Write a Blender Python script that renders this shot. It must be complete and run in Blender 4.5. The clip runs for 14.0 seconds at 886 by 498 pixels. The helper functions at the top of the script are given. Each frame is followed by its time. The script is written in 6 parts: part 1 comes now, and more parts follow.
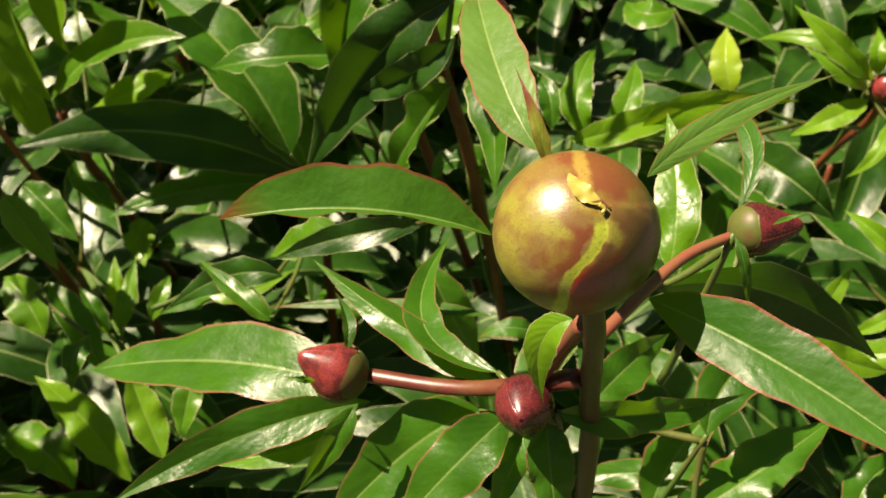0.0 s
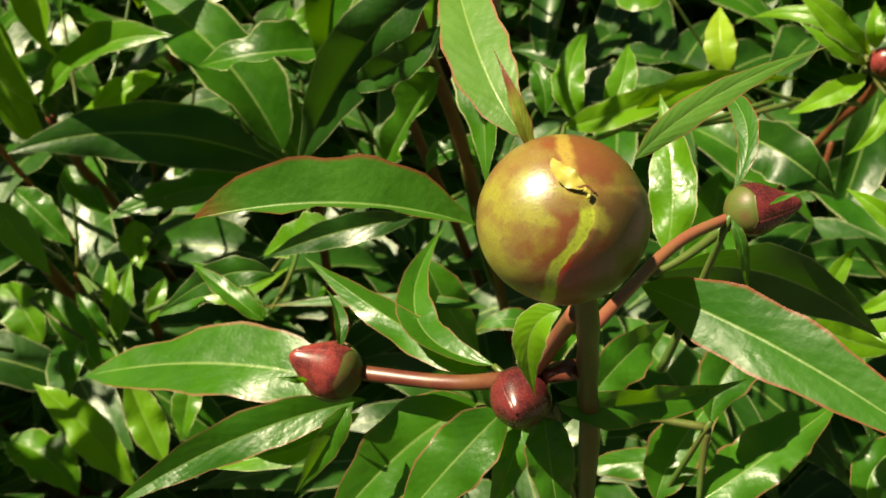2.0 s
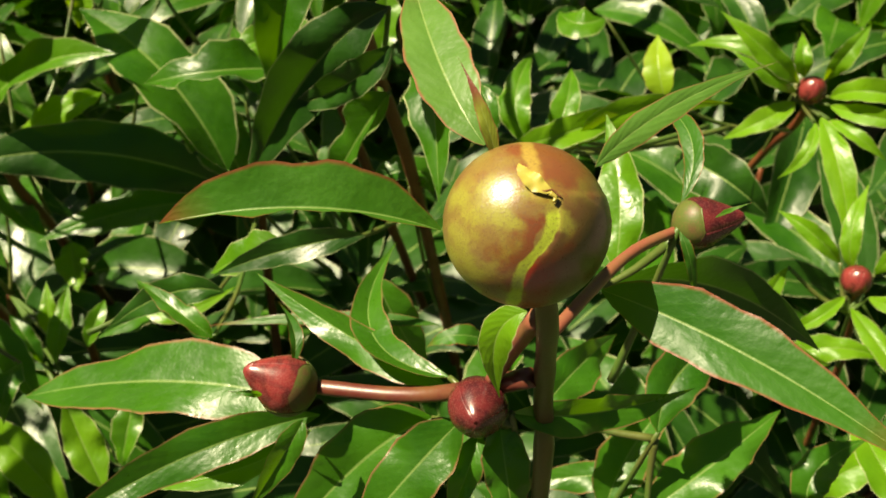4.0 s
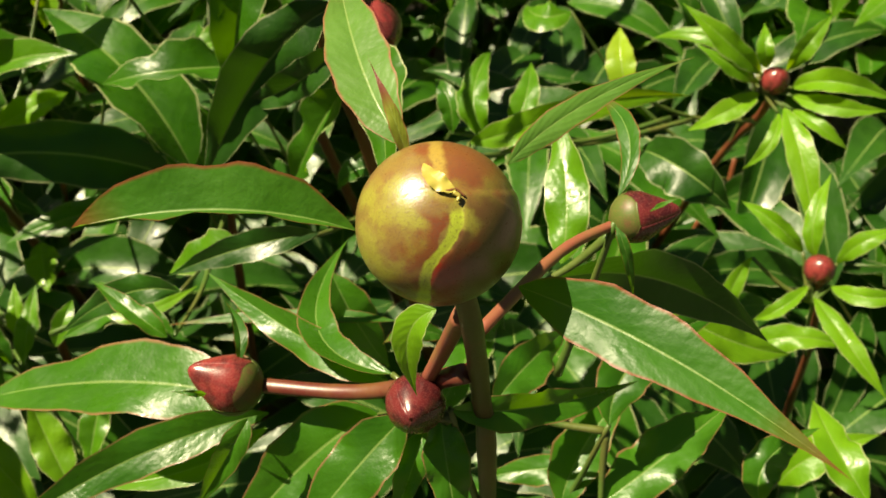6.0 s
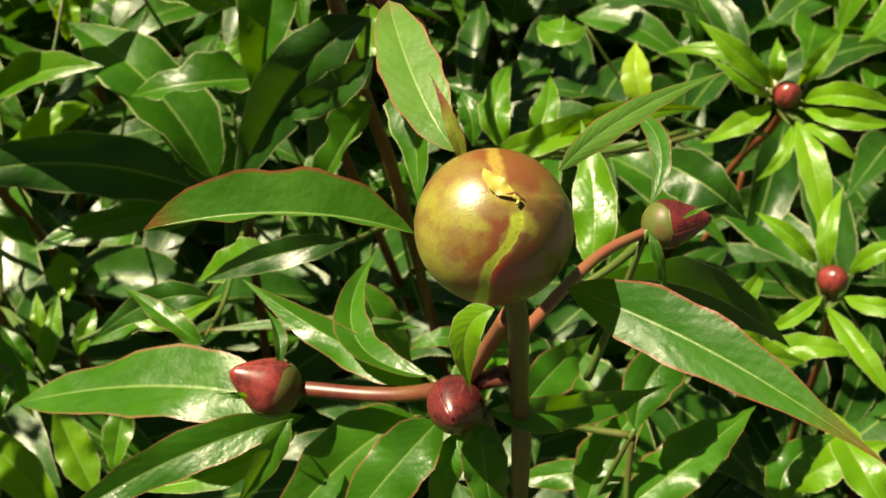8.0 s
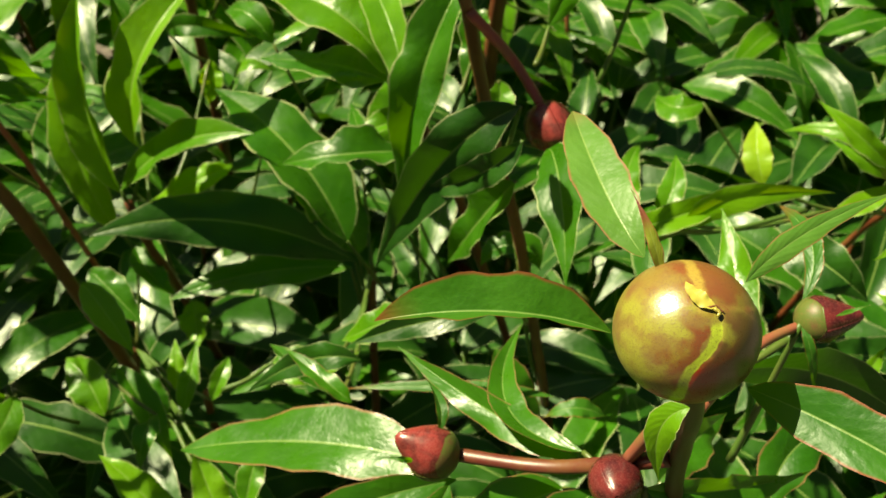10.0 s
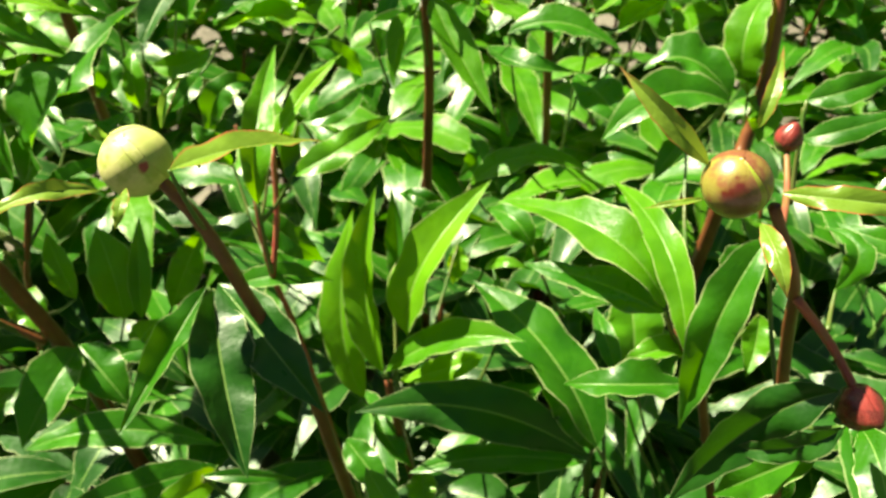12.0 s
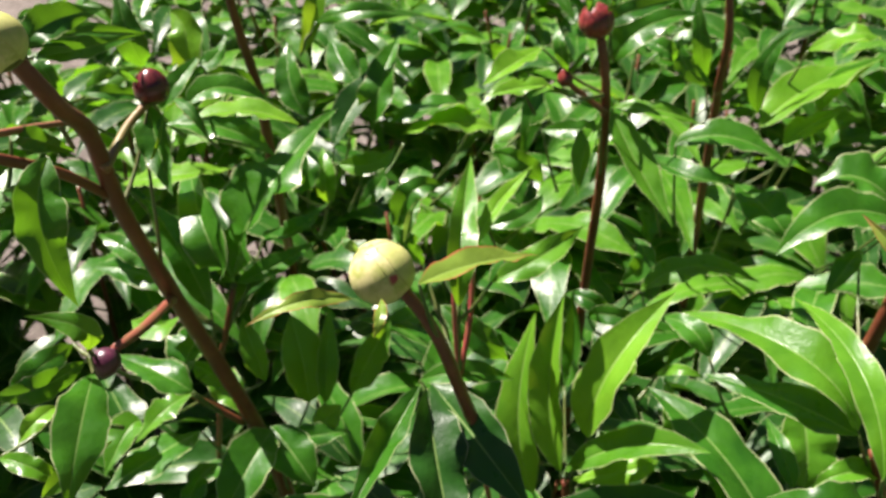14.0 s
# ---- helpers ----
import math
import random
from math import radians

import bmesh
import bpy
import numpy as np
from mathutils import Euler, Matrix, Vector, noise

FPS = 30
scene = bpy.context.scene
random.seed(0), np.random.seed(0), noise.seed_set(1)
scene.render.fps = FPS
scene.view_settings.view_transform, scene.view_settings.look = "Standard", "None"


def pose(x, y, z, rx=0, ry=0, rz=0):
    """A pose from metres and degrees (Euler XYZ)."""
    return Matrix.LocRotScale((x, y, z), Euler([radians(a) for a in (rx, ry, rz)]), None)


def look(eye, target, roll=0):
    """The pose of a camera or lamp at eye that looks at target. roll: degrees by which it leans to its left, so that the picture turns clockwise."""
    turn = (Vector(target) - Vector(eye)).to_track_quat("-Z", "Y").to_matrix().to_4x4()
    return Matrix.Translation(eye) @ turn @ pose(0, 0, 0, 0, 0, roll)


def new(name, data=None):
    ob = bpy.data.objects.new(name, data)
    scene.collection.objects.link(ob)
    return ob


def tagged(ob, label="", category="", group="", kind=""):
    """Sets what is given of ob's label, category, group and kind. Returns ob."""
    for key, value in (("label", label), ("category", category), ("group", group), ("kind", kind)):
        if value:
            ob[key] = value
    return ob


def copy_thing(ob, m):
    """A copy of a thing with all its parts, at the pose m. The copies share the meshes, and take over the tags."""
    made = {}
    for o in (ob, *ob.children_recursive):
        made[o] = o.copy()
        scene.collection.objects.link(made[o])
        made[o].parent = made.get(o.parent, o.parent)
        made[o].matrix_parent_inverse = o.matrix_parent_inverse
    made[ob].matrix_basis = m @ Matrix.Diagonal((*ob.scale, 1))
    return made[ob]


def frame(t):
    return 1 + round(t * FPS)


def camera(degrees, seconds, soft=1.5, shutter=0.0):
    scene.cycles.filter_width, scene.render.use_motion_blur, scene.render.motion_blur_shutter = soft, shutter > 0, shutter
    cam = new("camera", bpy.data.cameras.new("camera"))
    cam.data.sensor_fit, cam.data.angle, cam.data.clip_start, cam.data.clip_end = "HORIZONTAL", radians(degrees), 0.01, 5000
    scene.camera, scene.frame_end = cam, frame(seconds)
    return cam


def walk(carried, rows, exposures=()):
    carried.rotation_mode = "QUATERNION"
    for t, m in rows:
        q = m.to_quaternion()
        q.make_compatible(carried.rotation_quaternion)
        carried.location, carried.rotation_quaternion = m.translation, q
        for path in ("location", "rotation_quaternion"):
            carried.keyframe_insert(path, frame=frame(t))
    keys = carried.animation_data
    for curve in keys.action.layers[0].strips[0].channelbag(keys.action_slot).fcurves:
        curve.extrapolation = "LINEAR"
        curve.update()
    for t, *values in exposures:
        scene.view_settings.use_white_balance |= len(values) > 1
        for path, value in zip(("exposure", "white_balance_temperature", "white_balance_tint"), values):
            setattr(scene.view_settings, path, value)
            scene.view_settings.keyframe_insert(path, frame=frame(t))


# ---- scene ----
cam = camera(53.36, 14.0, soft=1.5)
cam.data.dof.use_dof = True
cam.data.dof.focus_distance, cam.data.dof.aperture_fstop = 0.166, 38.0
# seconds, eye x y z, yaw to the left, pitch, roll
ROWS = [
    (0, 0.0000, 0.0000, 0.8000, -0.00, -51.99, -0.01),
    (0.5, 0.0032, 0.0041, 0.7955, 0.44, -52.15, -0.90),
    (1, 0.0038, 0.0030, 0.7921, 0.73, -51.94, -1.59),
    (1.5, 0.0033, -0.0024, 0.7888, 0.81, -51.42, -2.01),
    (2, 0.0034, 0.0030, 0.7960, 0.49, -52.48, -2.38),
    (4.3, -0.0020, -0.0019, 0.7957, -6.50, -50.50, 3.11),
    (4.5, 0.0091, -0.0027, 0.7984, -5.45, -50.78, 2.29),
    (5, 0.0129, -0.0099, 0.7928, -6.54, -49.52, 2.42),
    (5.5, 0.0104, -0.0054, 0.7957, -7.06, -50.35, 2.87),
    (6, 0.0113, -0.0023, 0.7974, -6.84, -51.02, 2.48),
    (6.5, 0.0084, -0.0031, 0.7968, -7.44, -50.98, 2.71),
    (7, 0.0062, -0.0046, 0.7977, -7.38, -50.73, 2.65),
    (9.3, -0.0088, -0.0081, 0.8095, -5.24, -48.96, 2.75),
    (9.5, -0.0107, -0.0080, 0.8120, -3.74, -48.75, 1.67),
    (10, -0.0235, -0.0101, 0.8206, 0.13, -47.32, -0.40),
    (10.5, -0.0571, -0.0131, 0.8295, 1.18, -44.88, 0.39),
    (11, -0.0854, 0.0018, 0.8615, 3.02, -45.43, 1.18),
    (11.5, -0.1083, 0.0068, 0.8755, 4.85, -43.59, 1.37),
    (12, -0.1167, 0.0032, 0.8879, 7.52, -41.55, 0.23),
    (12.5, -0.1390, -0.0026, 0.9012, 8.21, -40.55, 0.71),
    (13, -0.1558, -0.0040, 0.9123, 9.82, -39.88, 0.55),
    (13.5, -0.1779, -0.0061, 0.9222, 10.92, -39.18, 0.68),
    (14, -0.1796, -0.0161, 0.9207, 13.71, -37.03, -0.93),
]


def aim(x, y, z, yaw, pitch, roll):
    a, p = radians(yaw), radians(pitch)
    ahead = Vector((-math.sin(a) * math.cos(p), math.cos(a) * math.cos(p), math.sin(p)))
    eye = Vector((x, y, z))
    return look(eye, eye + ahead, roll)


# the exposure and white balance that the film camera drifted through
EXPOSURE = [(0.0, 1.34, 8100, 20), (0.5, 1.04, 8200, 18), (1.0, 1.10, 8300, 14), (1.5, 1.32, 8300, 3), (4.5, 1.30, 8400, 6), (7.0, 1.32, 8400, 6), (9.5, 1.40, 8500, -1), (10.5, 1.56, 8900, -14), (11.0, 2.12, 8800, -18), (11.5, 2.22, 8600, -16), (12.5, 1.98, 6800, -6), (13.0, 1.86, 6500, 6), (13.5, 1.82, 6500, 18), (14.0, 1.78, 6300, 20)]
walk(cam, [(row[0], aim(*row[1:])) for row in ROWS], EXPOSURE)

# ---- light: high midday sun from ahead on the left, clear sky ----
SUN = Vector((-0.52, 0.25, 0.80)).normalized()
world = bpy.data.worlds.new("sky")
scene.world = world
world.use_nodes = True
nt = world.node_tree
sky = nt.nodes.new("ShaderNodeTexSky")
sky.sky_type, sky.sun_disc = "NISHITA", False
sky.sun_elevation, sky.sun_rotation = math.asin(SUN.z), math.atan2(SUN.x, SUN.y)
nt.links.new(sky.outputs[0], nt.nodes["Background"].inputs[0])
nt.nodes["Background"].inputs[1].default_value = 0.017
lamp = bpy.data.lights.new("sun", "SUN")
lamp.energy, lamp.angle, lamp.color = 5.0, radians(0.53), (1.0, 0.94, 0.80)
new("sun", lamp).matrix_world = look(SUN * 20, (0, 0, 0))


# ---- materials ----
def nodes_of(name):
    m = bpy.data.materials.new(name)
    m.use_nodes = True
    return m, m.node_tree.nodes, m.node_tree.links


def math_node(n, l, op, a, b=None, clamp=False):
    k = n.new("ShaderNodeMath")
    k.operation, k.use_clamp = op, clamp
    for i, v in enumerate((a, b)):
        if v is None:
            continue
        if isinstance(v, (int, float)):
            k.inputs[i].default_value = v
        else:
            l.new(v, k.inputs[i])
    return k.outputs[0]


def ramp(n, l, value, lo, hi):
    k = n.new("ShaderNodeMapRange")
    k.interpolation_type = "SMOOTHSTEP"
    k.inputs["From Min"].default_value, k.inputs["From Max"].default_value = lo, hi
    l.new(value, k.inputs["Value"])
    return k.outputs["Result"]


def blend(n, l, fac, a, b):
    k = n.new("ShaderNodeMix")
    k.data_type = "RGBA"
    for sock, v in ((k.inputs["Factor"], fac), (k.inputs["A"], a), (k.inputs["B"], b)):
        if isinstance(v, (int, float)):
            sock.default_value = v
        elif isinstance(v, tuple):
            sock.default_value = (*v, 1)
        else:
            l.new(v, sock)
    return k.outputs["Result"]


def noise_tex(n, l, scale, detail=3, coords=None):
    k = n.new("ShaderNodeTexNoise")
    k.inputs["Scale"].default_value, k.inputs["Detail"].default_value = scale, detail
    if coords is not None:
        l.new(coords, k.inputs["Vector"])
    return k.outputs["Fac"]


def leaf_material(name, dark, light, glow, margin, tip=None, through_light=0.36, rough=0.42, rim_from=0.93, gloss=0.38, tip_from=0.80):
    m, n, l = nodes_of(name)
    tc = n.new("ShaderNodeTexCoord")
    sep = n.new("ShaderNodeSeparateXYZ")
    l.new(tc.outputs["UV"], sep.inputs[0])
    along, across = sep.outputs[0], sep.outputs[1]
    off = math_node(n, l, "MULTIPLY", math_node(n, l, "ABSOLUTE", math_node(n, l, "SUBTRACT", across, 0.5)), 2.0)
    obj = n.new("ShaderNodeObjectInfo")
    big = noise_tex(n, l, 55, 2, tc.outputs["Object"])
    fine = noise_tex(n, l, 900, 4, tc.outputs["Object"])
    tone = math_node(n, l, "ADD", math_node(n, l, "MULTIPLY", ramp(n, l, big, 0.3, 0.7), 0.5), math_node(n, l, "MULTIPLY", obj.outputs["Random"], 0.5))
    col = blend(n, l, tone, dark, light)
    col = blend(n, l, math_node(n, l, "MULTIPLY", ramp(n, l, fine, 0.5, 0.75), 0.18), col, light)
    # side veins slant forward from the midrib
    phase = math_node(n, l, "SUBTRACT", math_node(n, l, "MULTIPLY", along, 62.0), math_node(n, l, "MULTIPLY", off, 15.0))
    phase = math_node(n, l, "ADD", phase, math_node(n, l, "MULTIPLY", big, 16.0))
    wave = math_node(n, l, "SINE", phase)
    vein = math_node(n, l, "MULTIPLY", ramp(n, l, wave, 0.90, 1.0), 0.10)
    rib = math_node(n, l, "SUBTRACT", 1.0, ramp(n, l, off, 0.01, 0.055), True)
    col = blend(n, l, vein, col, tuple(min(1, 1.5 * c + 0.01) for c in light))
    col = blend(n, l, math_node(n, l, "MULTIPLY", rib, 0.55), col, (0.25, 0.35, 0.11))
    # Rim tint: red on bracts, painted edge light on the plain greens.
    rim = math_node(n, l, "MULTIPLY", ramp(n, l, off, rim_from, 0.995), ramp(n, l, noise_tex(n, l, 140, 2, tc.outputs["Object"]), 0.15, 0.45))
    col = blend(n, l, rim, col, margin)
    if tip:
        end = math_node(n, l, "ADD", along, math_node(n, l, "MULTIPLY", math_node(n, l, "SUBTRACT", big, 0.5), 0.35))
        col = blend(n, l, ramp(n, l, end, tip_from, tip_from + 0.28), col, tip)
    b = n["Principled BSDF"]
    l.new(col, b.inputs["Base Color"])
    blotch = noise_tex(n, l, 130, 3, tc.outputs["Object"])
    wax = math_node(n, l, "ADD", math_node(n, l, "MULTIPLY", fine, 0.12), math_node(n, l, "MULTIPLY", blotch, 0.5))
    l.new(math_node(n, l, "ADD", wax, rough - 0.33), b.inputs["Roughness"])
    b.inputs["Specular IOR Level"].default_value = gloss
    pucker = noise_tex(n, l, 260, 3, tc.outputs["Object"])
    height = math_node(n, l, "ADD", math_node(n, l, "MULTIPLY", wave, 0.06), math_node(n, l, "ADD", math_node(n, l, "MULTIPLY", fine, 0.30), math_node(n, l, "MULTIPLY", pucker, 1.6)))
    bump = n.new("ShaderNodeBump")
    bump.inputs["Strength"].default_value, bump.inputs["Distance"].default_value = 0.75, 0.00026
    l.new(height, bump.inputs["Height"])
    l.new(bump.outputs[0], b.inputs["Normal"])
    thin = n.new("ShaderNodeBsdfTranslucent")
    l.new(blend(n, l, math_node(n, l, "MULTIPLY", vein, 1.5), glow, dark), thin.inputs["Color"])
    mix = n.new("ShaderNodeMixShader")
    mix.inputs[0].default_value = through_light
    l.new(b.outputs[0], mix.inputs[1])
    l.new(thin.outputs[0], mix.inputs[2])
    l.new(mix.outputs[0], n["Material Output"].inputs[0])
    return m


# Pale margins of the plain greens imitate sunlight caught by the edges.
GREEN = leaf_material("leaf green", (0.012, 0.066, 0.005), (0.040, 0.145, 0.009), (0.17, 0.42, 0.008), (0.40, 0.42, 0.22), rim_from=0.925, rough=0.36, through_light=0.33, gloss=0.36)
LIGHT = leaf_material("leaf light green", (0.033, 0.125, 0.007), (0.086, 0.228, 0.012), (0.27, 0.52, 0.010), (0.42, 0.43, 0.22), through_light=0.37, rim_from=0.925, rough=0.37, gloss=0.36)
YELLOW = leaf_material("leaf yellowing", (0.16, 0.30, 0.02), (0.28, 0.42, 0.03), (0.55, 0.70, 0.05), (0.3, 0.25, 0.06), through_light=0.4)
BRACT = leaf_material("bract green and red", (0.015, 0.080, 0.008), (0.046, 0.160, 0.015), (0.17, 0.42, 0.015), (0.21, 0.050, 0.028), (0.19, 0.040, 0.020), 0.32, 0.45, 0.875, gloss=0.34, tip_from=0.80)
RIMMED = leaf_material("leaf green with red rim", (0.015, 0.078, 0.006), (0.046, 0.160, 0.011), (0.18, 0.43, 0.010), (0.24, 0.110, 0.060), None, 0.33, 0.37, 0.90, gloss=0.45)

# Leaf green with shade put into the colour, for leaves in dark gaps.
SHADE_GREEN = leaf_material("leaf green darkened as shade", (0.007, 0.036, 0.004), (0.020, 0.078, 0.008), (0.08, 0.25, 0.008), (0.24, 0.26, 0.14), through_light=0.16, rough=0.40, gloss=0.34, rim_from=0.935)
# Yellow-green tone; sunlit brightness is carried in this colour too.
SUNNY = leaf_material("leaf sunlit yellow green", (0.070, 0.200, 0.010), (0.140, 0.31, 0.017), (0.37, 0.60, 0.016), (0.42, 0.42, 0.22), through_light=0.40, rim_from=0.93, rough=0.38, gloss=0.34)
PALE = leaf_material("bract pale green", (0.040, 0.125, 0.018), (0.090, 0.205, 0.036), (0.30, 0.50, 0.05), (0.25, 0.095, 0.055), (0.20, 0.11, 0.05), 0.30, 0.44, 0.875, gloss=0.36, tip_from=0.84)
HORN = leaf_material("sepal yellow with red tip", (0.15, 0.19, 0.025), (0.22, 0.25, 0.04), (0.36, 0.42, 0.05), (0.24, 0.07, 0.04), (0.15, 0.035, 0.025), 0.2, 0.38, 0.80, tip_from=0.38)
BLUSH = leaf_material("bract blushed red", (0.10, 0.17, 0.02), (0.17, 0.25, 0.035), (0.36, 0.46, 0.05), (0.32, 0.06, 0.04), (0.26, 0.07, 0.05), 0.3, 0.36, 0.84)


def skin_material(name, a, b, c, scale=60, rough=0.4, speck=0.25, lo=0.42, hi=0.62, gloss=0.5, stain=None):
    """Stems and buds: two tones in patches with fine specks of a third."""
    m, n, l = nodes_of(name)
    tc = n.new("ShaderNodeTexCoord")
    patch = math_node(n, l, "ADD", math_node(n, l, "MULTIPLY", noise_tex(n, l, scale, 2, tc.outputs["Object"]), 0.7), math_node(n, l, "MULTIPLY", noise_tex(n, l, scale * 3.7, 3, tc.outputs["Object"]), 0.3))
    fine = noise_tex(n, l, scale * 20, 3, tc.outputs["Object"])
    col = blend(n, l, ramp(n, l, patch, lo, hi), a, b)
    col = blend(n, l, math_node(n, l, "MULTIPLY", ramp(n, l, fine, 0.52, 0.64), speck), col, c)
    if stain:
        centre, reach, tint = stain
        gap = n.new("ShaderNodeVectorMath")
        gap.operation = "DISTANCE"
        gap.inputs[1].default_value = centre
        l.new(tc.outputs["Object"], gap.inputs[0])
        rough_gap = math_node(n, l, "ADD", gap.outputs["Value"], math_node(n, l, "MULTIPLY", math_node(n, l, "SUBTRACT", patch, 0.5), reach * 2.2))
        col = blend(n, l, math_node(n, l, "SUBTRACT", 1.0, ramp(n, l, rough_gap, reach * 0.6, reach * 1.1)), col, tint)
    p = n["Principled BSDF"]
    l.new(col, p.inputs["Base Color"])
    l.new(math_node(n, l, "ADD", math_node(n, l, "MULTIPLY", fine, 0.2), rough - 0.1), p.inputs["Roughness"])
    p.inputs["Specular IOR Level"].default_value = gloss
    bump = n.new("ShaderNodeBump")
    bump.inputs["Strength"].default_value, bump.inputs["Distance"].default_value = 0.35, 0.00006
    l.new(fine, bump.inputs["Height"])
    l.new(bump.outputs[0], p.inputs["Normal"])
    return m


STEM = skin_material("stem red brown", (0.105, 0.026, 0.012), (0.150, 0.046, 0.018), (0.09, 0.05, 0.02), 45)
STEM_GREEN = skin_material("stem olive", (0.15, 0.12, 0.035), (0.21, 0.085, 0.035), (0.15, 0.17, 0.05), 60)
STALK = skin_material("leaf stalk pink", (0.20, 0.060, 0.038), (0.17, 0.095, 0.036), (0.25, 0.07, 0.05), 50)
STALK_PINK = skin_material("leaf stalk crimson pink", (0.30, 0.052, 0.048), (0.24, 0.080, 0.045), (0.32, 0.10, 0.08), 60)
# Olive brown stem with the shade below the bud darkened into it.
STEM_SHADED = skin_material("stem olive brown darkened as shade", (0.075, 0.050, 0.020), (0.105, 0.050, 0.024), (0.08, 0.08, 0.03), 60)
STEM_WINE = skin_material("side stem wine red", (0.095, 0.018, 0.014), (0.120, 0.045, 0.020), (0.10, 0.06, 0.03), 60)
STALK_GREEN = skin_material("leaf stalk green", (0.05, 0.10, 0.018), (0.085, 0.095, 0.024), (0.10, 0.14, 0.035), 50)
BUD_GOLD = skin_material("bud golden green", (0.225, 0.185, 0.038), (0.20, 0.082, 0.036), (0.12, 0.065, 0.028), 125, 0.30, 0.5, 0.40, 0.62, 1.0, stain=((-0.0003, -0.0122, 0.0022), 0.0078, (0.105, 0.012, 0.009)))
BUD_RED = skin_material("bud russet", (0.150, 0.048, 0.024), (0.205, 0.135, 0.034), (0.25, 0.15, 0.06), 110, 0.32, 0.4, 0.42, 0.62, 1.0, stain=((-0.0003, -0.0122, 0.0022), 0.0078, (0.105, 0.012, 0.009)))
BUD_DARK = skin_material("bud deep red", (0.11, 0.013, 0.010), (0.15, 0.04, 0.022), (0.26, 0.11, 0.05), 70, 0.36, 0.3)
BUD_LIME = skin_material("bud lime", (0.24, 0.30, 0.04), (0.27, 0.25, 0.045), (0.24, 0.14, 0.05), 80, 0.36, 0.3)
BUD_PALE = skin_material("bud pale green", (0.48, 0.45, 0.20), (0.31, 0.34, 0.09), (0.36, 0.26, 0.13), 120, 0.42, 0.4, stain=((0.0088, -0.0100, 0.0050), 0.0030, (0.26, 0.035, 0.045)))
BUD_PINK = skin_material("small bud crimson", (0.190, 0.026, 0.026), (0.085, 0.014, 0.014), (0.30, 0.13, 0.09), 150, 0.28, 0.18, 0.40, 0.58)
BUD_WINE = skin_material("small bud wine red", (0.110, 0.016, 0.018), (0.050, 0.009, 0.011), (0.22, 0.08, 0.06), 150, 0.26, 0.18, 0.40, 0.58)
BUD_PLUM = skin_material("small bud plum", (0.045, 0.010, 0.025), (0.08, 0.016, 0.035), (0.24, 0.08, 0.10), 110, 0.33, 0.25)
SEPAL = skin_material("sepal green", (0.070, 0.095, 0.020), (0.100, 0.062, 0.026), (0.20, 0.09, 0.05), 120, 0.46, 0.3, gloss=0.3)
CURL = skin_material("curl yellow", (0.34, 0.30, 0.06), (0.30, 0.19, 0.05), (0.36, 0.30, 0.1), 120)
THREAD = skin_material("dry thread brown", (0.16, 0.06, 0.03), (0.11, 0.045, 0.025), (0.2, 0.1, 0.05), 120)


